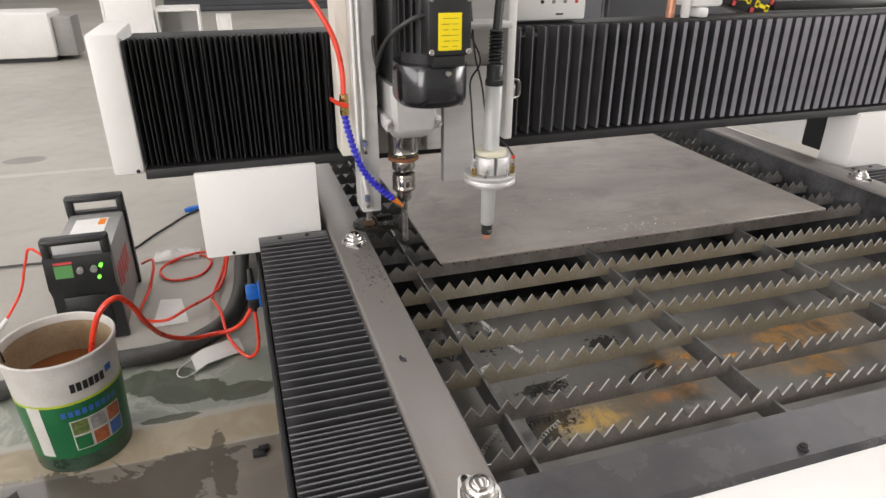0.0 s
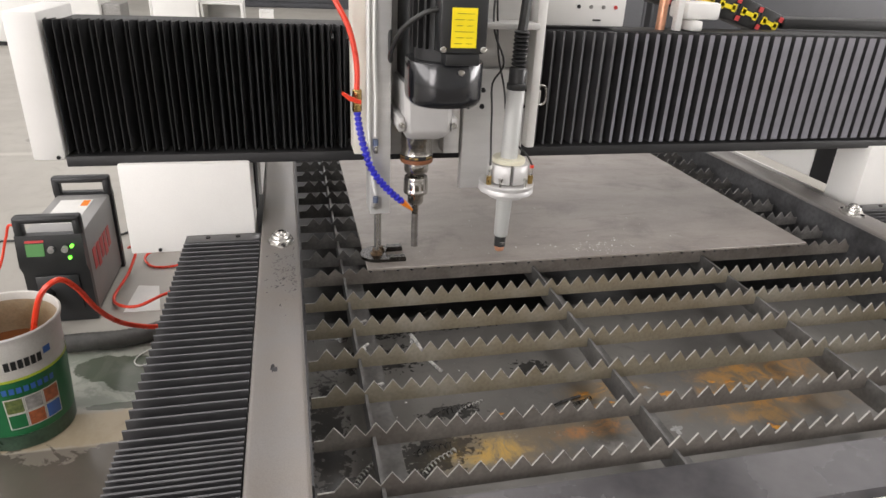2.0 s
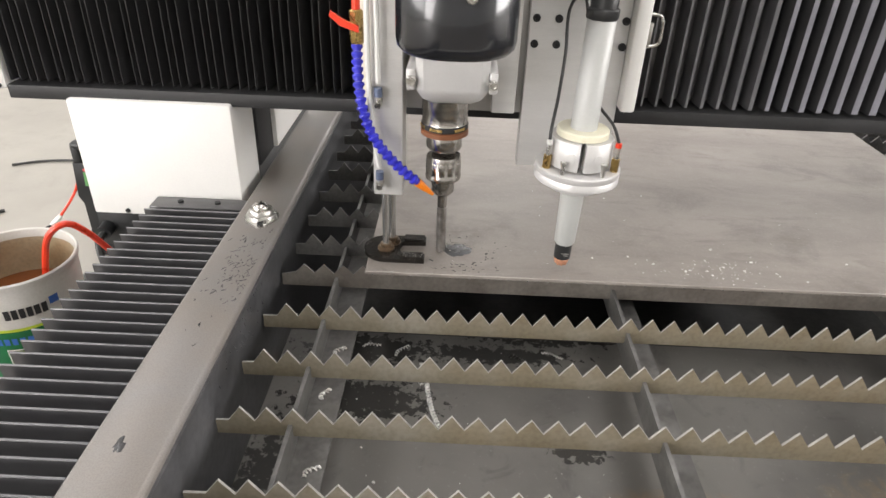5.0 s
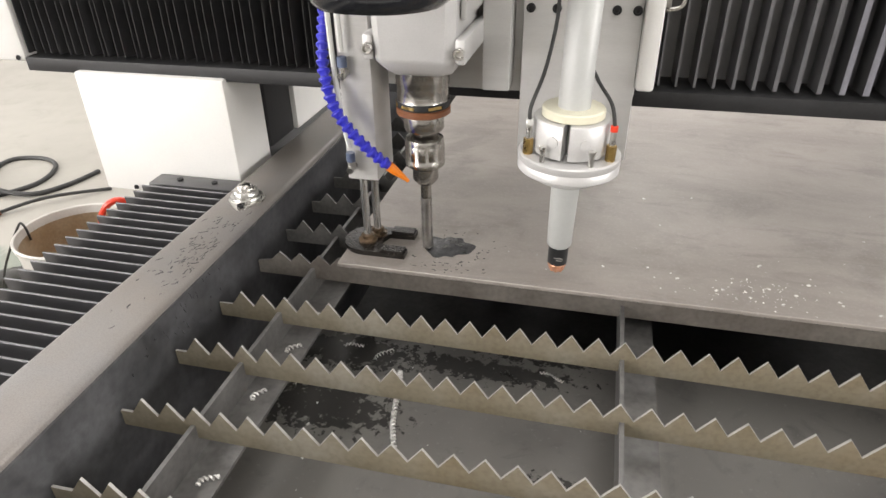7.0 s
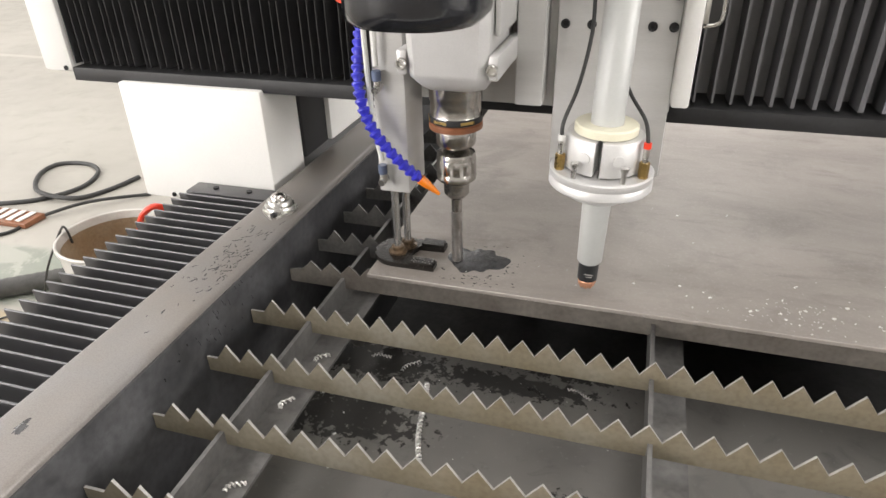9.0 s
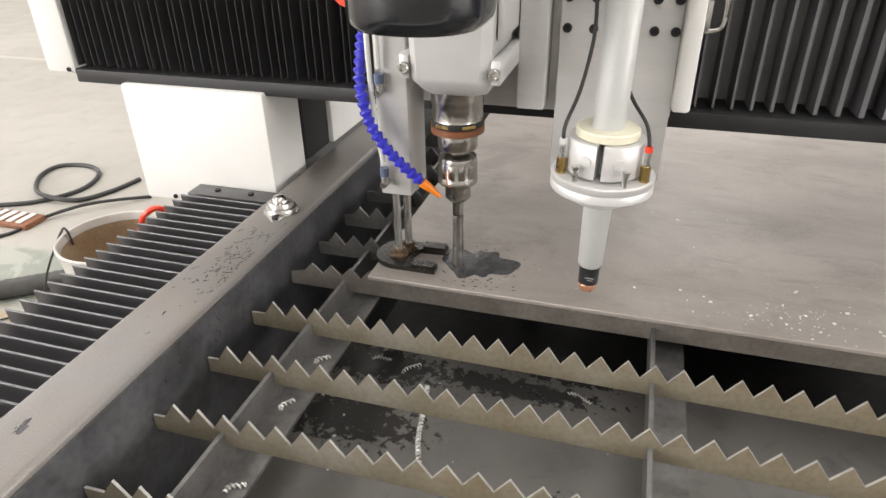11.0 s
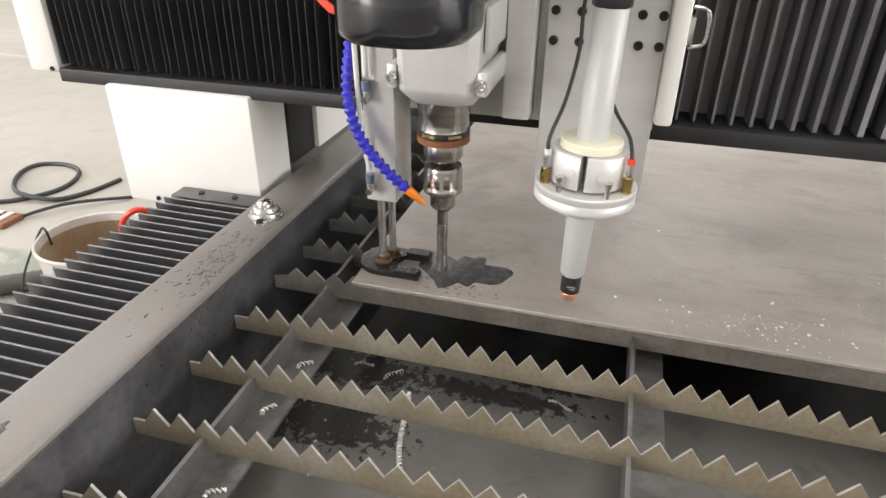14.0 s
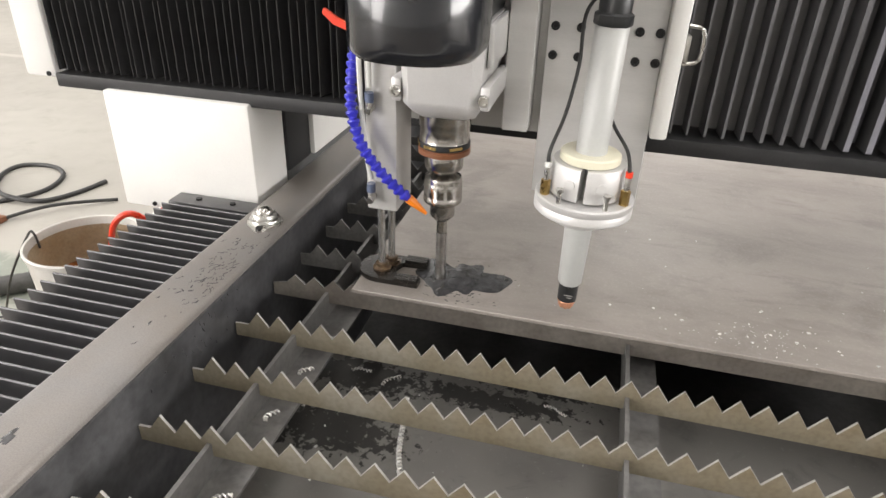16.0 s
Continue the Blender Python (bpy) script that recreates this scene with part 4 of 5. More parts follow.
lathe(bm, [(0.0175, 0.818), (0.038, 0.818), (0.040, 0.820), (0.040, 0.829), (0.0565, 0.8295), (0.058, 0.831), (0.058, 0.8395), (0.0572, 0.8405), (0.0572, 0.8415), (0.058, 0.8425), (0.058, 0.8485), (0.0565, 0.850), (0.046, 0.8502), (0.019, 0.8504)], TX, TY, 56)
part("flange", bm, CAST, torch, "machined aluminium collision flange")
bm = NB()
n = 44
prof = [(0.0190, 0.853), (0.0425, 0.853), (0.0430, 0.854), (0.0430, 0.889), (0.0415, 0.891), (0.0190, 0.891)]
rings = []
for k in range(n + 1):
    a = radians(-95 + 5 + (350) * k / n)
    rings.append([bm.verts.new((TX + r * math.cos(a), TY + r * math.sin(a), z)) for r, z in prof])
for a, b in zip(rings, rings[1:]):
    for k in range(len(prof)):
        bm.faces.new((a[k], a[(k + 1) % len(prof)], b[(k + 1) % len(prof)], b[k]))
bm.faces.new(rings[0])
bm.faces.new(rings[-1])
for s in (-1, 1):
    a = radians(-90 + s * 24)
    rod(bm, (TX + 0.0415 * math.cos(a), TY + 0.0415 * math.sin(a), 0.872), (TX + 0.0438 * math.cos(a), TY + 0.0438 * math.sin(a), 0.872), 0.0062)
part("split_clamp", bm, CAST, torch, "silver split clamp ring")
bm = NB()
lathe(bm, [(0.034, 0.8915), (0.035, 0.8925), (0.035, 0.9000), (0.0335, 0.9015), (0.0185, 0.9015)], TX, TY, 40)
part("insulator", bm, NYLON, torch, "ivory nylon insulating ring")
for a in (205, 335):
    x, y = TX + 0.050 * math.cos(radians(a)), TY + 0.050 * math.sin(radians(a))
    bm = NB()
    rod(bm, (x, y, 0.850), (x, y, 0.868), 0.0056, seg=6)
    part("standoff", bm, BRASS, torch, "brass standoff")
    bm = NB()
    rod(bm, (x, y, 0.868), (x, y, 0.884), 0.0034)
    part("contact", bm, ZINC, torch)
    bm = NB()
    rod(bm, (x, y, 0.884), (x, y, 0.890), 0.0042)
    part("contact_sleeve", bm, RED if a == 335 else CLEARW, torch, "red contact sleeve" if a == 335 else "white contact sleeve")
for a in (238, 300, 70):
    x, y = TX + 0.051 * math.cos(radians(a)), TY + 0.051 * math.sin(radians(a))
    bm = NB()
    rod(bm, (x, y, 0.850), (x, y, 0.864), 0.0030)
    rod(bm, (x, y, 0.864), (x, y, 0.868), 0.0044)
    part("flange_screw", bm, ZINC, torch)
bm = NB()
lathe(bm, [(0.0195, 1.0405), (0.0205, 1.042), (0.0205, 1.052), (0.018, 1.054)], TX, TY, 8)
lathe(bm, [(0.0170, 1.054), (0.0175, 1.080), (0.0145, 1.084)], TX, TY, 16)
part("cable_gland", bm, DARKPANEL, torch, "black threaded gland")
for k in range(9):
    bm = NB()
    z = 1.086 + 0.0075 * k
    lathe(bm, [(0.0115, z), (0.0150, z + 0.0025), (0.0150, z + 0.0045), (0.0115, z + 0.007)], TX, TY, 18)
    part("sleeve_rib", bm, DARKPANEL, torch)
bm = NB()
tube(bm, [(TX, TY, 1.15), (TX + 0.006, TY + 0.005, 1.22), (TX + 0.02, TY + 0.02, 1.34)], 0.010)
part("torch_lead", bm, CABLE, torch)
bm = NB()
tube(bm, [(TX - 0.0455, TY - 0.021, 0.889), (TX - 0.045, TY - 0.018, 0.905), (TX - 0.036, TY + 0.02, 0.935), (TX - 0.030, TY + 0.05, 0.985), (TX - 0.031, TY + 0.06, 1.04), (TX - 0.014, TY + 0.05, 1.085), (TX - 0.04, TY + 0.06, 1.16), (TX - 0.03, TY + 0.08, 1.3)], 0.0022)
tube(bm, [(TX + 0.0455, TY - 0.021, 0.889), (TX + 0.040, TY + 0.005, 0.905), (TX + 0.020, TY + 0.035, 0.925), (TX + 0.004, TY + 0.045, 0.96), (TX - 0.006, TY + 0.055, 1.03), (TX - 0.024, TY + 0.06, 1.10), (TX - 0.03, TY + 0.08, 1.2)], 0.0022)
part("sensor_wire", bm, CABLE, torch, "thin black sensor wires")

# coolant line
bm = NB()
lathe(bm, [(0.008, 0.985), (0.0095, 0.988), (0.0095, 1.028), (0.0075, 1.030)], 0.034, 0.055, 8)
rod(bm, (0.034, 0.055, 1.008), (0.034, 0.040, 1.008), 0.006, seg=8)
valve = part("ball_valve", bm, BRASS, head, "brass ball valve with a red lever")
bm = NB()
prism(bm, [(0.040, 1.004), (0.040, 1.012), (0.020, 1.020), (0.004, 1.030), (0.002, 1.024), (0.016, 1.012)], "y", 0.034, 0.040)
part("lever", bm, RED, valve, "red valve lever")
bm = NB()
tube(bm, [(0.034, 0.055, 1.030), (0.034, 0.056, 1.08), (0.022, 0.06, 1.14), (-0.002, 0.07, 1.19), (-0.03, 0.09, 1.24), (-0.05, 0.12, 1.30)], 0.0055)
part("red_hose", bm, RED, head, "red polyurethane hose")
hp = smoothpath([(0.034, 0.055, 0.985), (0.036, 0.040, 0.96), (0.040, 0.022, 0.935), (0.046, 0.010, 0.91), (0.057, 0.003, 0.880), (0.077, 0.000, 0.852), (0.100, 0.002, 0.827), (0.121, 0.006, 0.808)], 10)
dist = [0.0]
for a, b in zip(hp, hp[1:]):
    dist.append(dist[-1] + (b - a).length)
nseg = 21
hose = None
for k in range(nseg):
    def along(s):
        for i in range(len(dist) - 1):
            if dist[i + 1] >= s:
                return hp[i].lerp(hp[i + 1], (s - dist[i]) / max(1e-9, dist[i + 1] - dist[i]))
        return hp[-1]
    a, b = along(dist[-1] * k / nseg), along(dist[-1] * (k + 1) / nseg)
    m = Matrix.Translation(a) @ (b - a).to_track_quat("Z", "Y").to_matrix().to_4x4()
    L = (b - a).length
    bm = NB()
    lathe(bm, [(0.0048, 0), (0.0078, L * 0.15), (0.0080, L * 0.40), (0.0055, L * 0.72), (0.0048, L * 1.02)], 0, 0, 14, 0, m)
    if hose is None:
        hose = part("coolant_hose", bm, BLUE, head, "blue segmented coolant hose with an orange nozzle")
    else:
        part("segment", bm, BLUE, hose)
a, b = hp[-1], Vector((0.143, 0.014, 0.786))
bm = NB()
rod(bm, a, a.lerp(b, 0.25), 0.0065, 0.006)
rod(bm, a.lerp(b, 0.25), b, 0.006, 0.0022)
part("hose_nozzle", bm, ORANGE, hose, "orange plastic nozzle")

# ---------------------------------------------------------------- coolant and swarf
def blob(bm, cx, cy, z, rx, ry, h, seed, lobes=5, rough=0.25, seg=64, nr=6):
    """A flat dome with a ragged outline; its edge lies h below its middle."""
    rnd = random.Random(seed)
    ph = [rnd.random() * 6.283 for _ in range(8)]
    am = [rough * (0.4 + rnd.random()) / (1 + 0.35 * i) for i in range(8)]
    top = bm.verts.new((cx, cy, z))
    prev = None
    for j in range(1, nr + 1):
        u = j / nr
        ring = []
        for k in range(seg):
            a = 2 * math.pi * k / seg
            w = 1 + u * sum(am[i] * math.sin((i + 2) * a + ph[i]) for i in range(8))
            ring.append(bm.verts.new((cx + rx * u * w * math.cos(a), cy + ry * u * w * math.sin(a), z - h * u ** 1.5)))
        for k in range(seg):
            if prev:
                bm.faces.new((prev[k], ring[k], ring[(k + 1) % seg], prev[(k + 1) % seg]))
            else:
                bm.faces.new((top, ring[k], ring[(k + 1) % seg]))
        prev = ring


bm = NB()
blob(bm, 0.182, 0.058, ZP + 0.0012, 0.054, 0.056, 0.0028, 4, rough=0.24)
puddle = solid("coolant_puddle", bm, COOLANT, "dark coolant puddle spreading round the drill on the plate", "puddle", (0.17, 0.05, ZP))


def curl(bm, x, y, z, length, ang, r, turns, wire=0.0009):
    pts = []
    for k in range(int(turns * 7) + 1):
        s = k / (turns * 7)
        a = 2 * math.pi * turns * s
        lx = length * (s - 0.5)
        ly = r * math.cos(a) + 0.004 * math.sin(5 * s)
        pts.append((x + lx * math.cos(ang) - ly * math.sin(ang), y + lx * math.sin(ang) + ly * math.cos(ang), z + r + r * math.sin(a)))
    tube(bm, pts, wire, 2, 4)


TZ = 0.512
for x, y, L, ang, r, turns, mt in ((0.152, -0.115, 0.155, 1.85, 0.0026, 26, CHIP), (0.10, -0.01, 0.035, 1.1, 0.0022, 7, CHIP), (0.29, -0.02, 0.035, -0.3, 0.002, 6, CHIPDARK),
                                   (0.11, -0.405, 0.07, 0.3, 0.004, 7, CHIPDARK), (0.115, -0.435, 0.08, 0.7, 0.004, 9, CHIP), (0.165, -0.315, 0.09, 0.4, 0.005, 9, CHIPDARK), (0.20, -0.305, 0.07, 0.6, 0.002, 9, CHIP), (0.05, 0.0, 0.03, 0.4, 0.002, 6, CHIP), (0.40, -0.335, 0.09, 0.5, 0.003, 12, CHIPDARK),
                                   (0.00, -0.433, 0.09, 0.9, 0.004, 11, CHIP), (0.20, 0.05, 0.04, 0.5, 0.003, 6, CHIPDARK), (0.135, -0.066, 0.05, 1.7, 0.0026, 8, CHIP), (0.345, -0.005, 0.035, -0.2, 0.0016, 8, CHIP)):
    bm = NB()
    curl(bm, x, y, TZ, L, ang, r, turns, 0.0017 if L > 0.15 else 0.0009)
    solid("metal_shaving", bm, mt, "curled drill shaving lying in the slag tray", "metal shaving", (x, y, TZ), "shavings in the tray")
for x, y, ang in ((0.022, -0.125, 1.2), (0.024, -0.052, 0.7), (0.018, -0.212, 1.5), (0.026, -0.335, 1.0)):
    bm = NB()
    curl(bm, x, y, 0.602, 0.022, ang, 0.0022, 5, 0.0013)
    solid("metal_shaving", bm, CHIP, "short bright drill shaving lying on the cross bar", "metal shaving", (x, y, 0.602), "shavings on the cross bar")
# loose rust and scale in the tray
RUSTFLAKE = mat("orange_rust_flake", (0.62, 0.30, 0.035), 0.6, var=0.3, scale=60, fine=300, bump=0.2, col2=(0.40, 0.16, 0.03))
SCALEFLAKE = mat("grey_scale_flake", (0.42, 0.42, 0.41), 0.5, var=0.2, scale=60, fine=300, bump=0.2)
for k, (x, y, rx, ry, kind_of) in enumerate(((0.454, -0.357, 0.03, 0.014, 0), (0.5, -0.306, 0.012, 0.008, 0), (0.428, -0.304, 0.022, 0.006, 0), (0.598, -0.329, 0.018, 0.01, 0), (0.471, -0.335, 0.01, 0.005, 0), (0.748, -0.313, 0.012, 0.006, 0), (0.745, -0.452, 0.012, 0.012, 0), (0.71, -0.308, 0.01, 0.005, 0), (0.492, -0.35, 0.01, 0.012, 1), (0.559, -0.429, 0.012, 0.014, 1), (0.452, -0.345, 0.008, 0.006, 1), (0.775, -0.333, 0.008, 0.006, 1), (0.566, -0.303, 0.008, 0.004, 1), (0.255, -0.365, 0.014, 0.008, 0), (0.254, -0.333, 0.006, 0.004, 0))):
    bm = NB()
    blob(bm, x, y, TZ + 0.0016, rx, ry, 0.0022, 300 + k, rough=0.34, seg=28, nr=3)
    solid("scale_flake" if kind_of else "rust_flake", bm, SCALEFLAKE if kind_of else RUSTFLAKE, "flat grey flake of scale lying in the tray" if kind_of else "flat orange rust flake lying in the tray", "flake", (x, y, TZ), "flakes in the tray")
bm = NB()
tube(bm, [(0.33, -0.352, TZ + 0.003), (0.366, -0.327, TZ + 0.004), (0.421, -0.31, TZ + 0.003)], 0.0024, 8, 6, ribs=0.3)
solid("metal_shaving", bm, CHIPDARK, "long dark curled shaving lying in the tray", "metal shaving", (0.366, -0.327, TZ), "shavings in the tray")
rnd = random.Random(7)
bm = NB()
for k in range(190):
    if k < 110:
        x, y, z = rnd.gauss(0.58, 0.05), rnd.gauss(0.032, 0.02), ZP
    elif k < 140:
        x, y, z = rnd.uniform(0.1, 1.0), rnd.uniform(-0.005, 0.3), ZP
    else:
        x, y, z = rnd.uniform(-0.09, 0.45), rnd.uniform(-0.45, 0.0), TZ
    s = 0.0004 + 0.0011 * rnd.random() ** 5
    if 0.0 < y + 0.011 or z == TZ:
        b2 = box(NB(), -s * (1 + rnd.random()), -s, 0, s * (1 + rnd.random()), s, s * 0.8)
        b2.transform(Matrix.Translation((x, y, z)) @ pose(0, 0, 0, 0, 0, rnd.random() * 180))
        me = bpy.data.meshes.new("tmp")
        b2.to_mesh(me)
        b2.free()
        bm.from_mesh(me)
        bpy.data.meshes.remove(me)
solid("metal_flakes", bm, CHIP, "tiny bright metal flakes scattered on plate and tray", "metal flakes", (0.5, 0, ZP), kind="stuff")
bm = NB()
for k in range(110):
    a, d = rnd.random() * 6.283, 0.040 + 0.045 * rnd.random() ** 1.5
    x, y = 0.178 + 1.25 * d * math.cos(a), 0.046 + 0.75 * d * math.sin(a)
    if y > -0.008 and x > 0.14:
        blob(bm, x, y, ZP + 0.0006, 0.0010 + 0.003 * rnd.random() ** 3, 0.0008 + 0.002 * rnd.random() ** 3, 0.0009, k, seg=10, nr=2)
splashes = solid("coolant_splashes", bm, COOLANT, "dark coolant splashes on the plate beside the drill", "splashes", (0.18, 0.05, ZP), kind="stuff")
bm = NB()
for k in range(150):
    x, y = rnd.uniform(-0.145, XL1 - 0.008) if k % 4 else rnd.uniform(XL0 + 0.012, XL1 - 0.010), rnd.gauss(-0.075, 0.05)
    b2, n = NB(), 5
    length, wide, bend, ang = 0.003 + 0.010 * rnd.random() ** 2, 0.0006 + 0.0015 * rnd.random() ** 2, rnd.uniform(-0.5, 0.5), rnd.gauss(75, 28)
    rows = []
    for j in range(n + 1):
        u = j / n
        w = wide * math.sin(math.pi * (0.08 + 0.84 * u)) * (0.7 + 0.6 * rnd.random())
        c = bend * length * (u - u * u) * 2
        rows.append([b2.verts.new((length * (u - 0.5), c + o, h)) for o, h in ((-w, -0.0003), (0, 0.0005), (w, -0.0003))])
    for r0, r1 in zip(rows, rows[1:]):
        for o in (0, 1):
            b2.faces.new((r0[o], r1[o], r1[o + 1], r0[o + 1]))
    on_wall = k % 5 == 0
    b2.transform((Matrix.Translation((XL1 + 0.003, y - 0.10, ZR - 0.012 - 0.05 * rnd.random())) @ pose(0, 0, 0, 0, 90, 0) if on_wall else Matrix.Translation((x, y, ZR))) @ pose(0, 0, 0, 0, 0, ang * 0.3 if on_wall else ang))
    me = bpy.data.meshes.new("tmp")
    b2.to_mesh(me)
    b2.free()
    bm.from_mesh(me)
    bpy.data.meshes.remove(me)
blob(bm, -0.141, -0.397, ZR + 0.0007, 0.006, 0.012, 0.0009, 9, seg=20, nr=2)
solid("oil_smears", bm, COOLANT, "dark oily swarf smears on the grey side rail", "oil smears", (-0.14, 0, ZR), kind="stuff")

# ---------------------------------------------------------------- bucket
BX, BY = -0.882, 0.465
bucket = thing("paint_bucket", BX, BY, 0.0, "used white and green paint bucket half full of rusty water", "bucket")
bm = NB()
lathe(bm, [(0.0, 0.002), (0.118, 0.0), (0.122, 0.004), (0.138, 0.336), (0.142, 0.338), (0.144, 0.350), (0.141, 0.354), (0.137, 0.352), (0.134, 0.334), (0.120, 0.012), (0.0, 0.010)], BX, BY, 64)
shell = part("shell", bm, BUCKETW, bucket, "scuffed white plastic bucket")


def bucket_r(z):
    return 0.122 + (0.138 - 0.122) * (z - 0.004) / 0.332


def wrap(bm, a0, a1, z0, z1, off, mi=0, n=None):
    n = n or max(2, int(abs(a1 - a0) / 4))
    rows = []
    for z in (z0, z1):
        rows.append([[bm.verts.new((BX + (bucket_r(z) + o) * math.cos(radians(a0 + (a1 - a0) * k / n)), BY + (bucket_r(z) + o) * math.sin(radians(a0 + (a1 - a0) * k / n)), z)) for k in range(n + 1)] for o in (off, off - 0.0012)])
    for k in range(n):
        for o in (0, 1):
            bm.faces.new((rows[0][o][k], rows[0][o][k + 1], rows[1][o][k + 1], rows[1][o][k])).material_index = mi


bm = NB()
wrap(bm, -200, 112, 0.050, 0.222, 0.0014)
part("green_band", bm, GREENL, bucket, "green printed label band")
bm = NB()
wrap(bm, -240, 120, 0.223, 0.230, 0.0015)
part("lime_line", bm, LIME, bucket)
bm = NB()
wrap(bm, -240, 120, 0.002, 0.049, 0.0016)
part("dirt_band", bm, GRIME, bucket, "grimy wet lower edge")
bm = NB()
wrap(bm, -126, -110, 0.06, 0.226, 0.0022)
part("white_panel", bm, BUCKETW, bucket)
for i in range(3):
    for j in range(2):
        a0, z0 = -84 + 20 * i, 0.072 + 0.050 * j
        bm = NB()
        wrap(bm, a0, a0 + 19.8, z0, z0 + 0.0495, 0.0020, 0, 5)
        wrap(bm, a0 + 1.3, a0 + 18.5, z0 + 0.003, z0 + 0.0465, 0.0028, 1, 5)
        part("picture", bm, [BUCKETW, (GREENL, TERRA, BLUEINK, OLIVEP, GREYP, TERRA)[i + 3 * j]], bucket)
bm = NB()
for k in range(9):
    wrap(bm, -90 + 7.2 * k, -90 + 7.2 * k + 5.0, 0.186, 0.204, 0.0024, 0, 2)
part("lettering_bars", bm, BLUEINK, bucket)
bm = NB()
for k in range(6):
    wrap(bm, -74 + 6.6 * k, -74 + 6.6 * k + 5.0, 0.258, 0.284, 0.0014, 0, 2)
part("brand_bars", bm, DARKPANEL, bucket)
bm = NB()
wrap(bm, -33, -24, 0.272, 0.292, 0.0014, 0, 3)
part("brand_mark", bm, BLUEINK, bucket)
bm = NB()
lathe(bm, [(0.1186, 0.013), (0.1324, 0.332)], BX, BY, 48)
bmesh.ops.delete(bm, geom=[fc for fc in bm.faces if len(fc.verts) > 6], context="FACES_ONLY")
part("inner_skin", bm, BUCKETIN, bucket, "dirty brown inner wall")
bm = NB()
lathe(bm, [(0.0, 0.236), (0.1285, 0.236), (0.1285, 0.232)], BX, BY, 48)
part("water", bm, RUSTWATER, bucket, "rusty brown water")

# red hose from the bucket to the table, and a thin wire hung over the rim
bm = NB()
tube(bm, [(-0.825, 0.46, 0.23), (-0.79, 0.45, 0.355), (-0.755, 0.44, 0.43), (-0.715, 0.455, 0.455), (-0.69, 0.49, 0.41), (-0.67, 0.56, 0.30), (-0.64, 0.65, 0.20), (-0.58, 0.74, 0.125), (-0.52, 0.78, 0.105), (-0.455, 0.78, 0.11), (-0.41, 0.77, 0.145), (-0.378, 0.77, 0.195)], 0.0078)
solid("red_hose", bm, RED, "red coolant hose running from the bucket to the table", "hose", (-0.6, 0.7, 0.006))
bm = NB()
tube(bm, [(-0.82, 1.56, 0.05), (-0.76, 1.46, 0.10), (-0.765, 1.30, 0.06), (-0.80, 1.16, 0.012), (-0.70, 1.04, 0.04), (-0.61, 1.10, 0.05), (-0.53, 1.22, 0.03), (-0.485, 1.38, 0.02), (-0.44, 1.55, 0.14)], 0.0060)
solid("red_hose", bm, RED, "loose red air hose looped on the floor", "hose", (-0.65, 1.1, 0.0))
bm = NB()
tube(bm, [(-0.45, 1.52, 0.12), (-0.49, 1.42, 0.03), (-0.530, 1.20, 0.030), (-0.512, 1.04, 0.082), (-0.492, 0.95, 0.088), (-0.472, 0.85, 0.035), (-0.415, 0.755, 0.008), (-0.375, 0.735, 0.06), (-0.372, 0.75, 0.19)], 0.0060)
solid("red_hose", bm, RED, "red air hose rising to the table side", "hose", (-0.5, 0.7, 0.0))
bm = NB()
tube(bm, [(-1.02, 1.2, 0.2), (-1.12, 1.25, 0.30), (-1.16, 1.27, 0.24), (-1.20, 1.26, 0.13), (-1.26, 1.22, 0.04)], 0.005)
hang = solid("red_hose", bm, RED, "red hose with a white connector hanging behind the power source", "hose", (-1.2, 1.3, 0.0))
bm = NB()
rod(bm, (-1.255, 1.222, 0.045), (-1.285, 1.20, 0.016), 0.009)
part("connector", bm, CLEARW, hang, "white plug connector")
bm = NB()
tube(bm, [(-1.285, 1.20, 0.016), (-1.33, 1.16, 0.006), (-1.42, 1.10, 0.006), (-1.55, 1.08, 0.006)], 0.004)
part("cable_end", bm, CABLE, hang, "dark cable behind the connector")
bm = NB()
tube(bm, [(-1.005, 0.44, 0.32), (-1.012, 0.44, 0.362), (-1.035, 0.44, 0.35), (-1.12, 0.43, 0.22), (-1.22, 0.46, 0.07), (-1.30, 0.50, 0.004), (-1.38, 0.45, 0.004), (-1.45, 0.36, 0.004)], 0.003)
solid("pump_cable", bm, CABLE, "thin black pump cable hung over the bucket rim", "cable", (-1.1, 0.4, 0.0))
bm = NB()
tube(bm, [(-1.7, 0.38, 0.032), (-1.43, 0.58, 0.032), (-1.21, 0.74, 0.032), (-1.0, 0.81, 0.032), (-0.85, 0.83, 0.032), (-0.65, 0.845, 0.032), (-0.49, 0.97, 0.032), (-0.425, 1.2, 0.032), (-0.405, 1.45, 0.06), (-0.39, 1.7, 0.12)], 0.030, 22, 12, ribs=0.06)
solid("cable_duct", bm, DUCT, "thick grey corrugated cable conduit on the floor", "conduit", (-0.9, 0.8, 0.0))
for pts, lab in (([(-1.75, 1.72, 0.008), (-1.62, 1.78, 0.008), (-1.40, 1.80, 0.008), (-1.12, 1.78, 0.008)], "black cable lying on the floor"),
                 ([(-1.0, 1.78, 0.008), (-0.89, 1.83, 0.008), (-0.775, 2.03, 0.008), (-0.55, 2.3, 0.008), (0.0, 2.4, 0.008)], "dark cable lying on the floor")):
    bm = NB()
    tube(bm, pts, 0.0055)
    solid("floor_cable", bm, CABLE, lab, "cable", pts[1])
bm = NB()
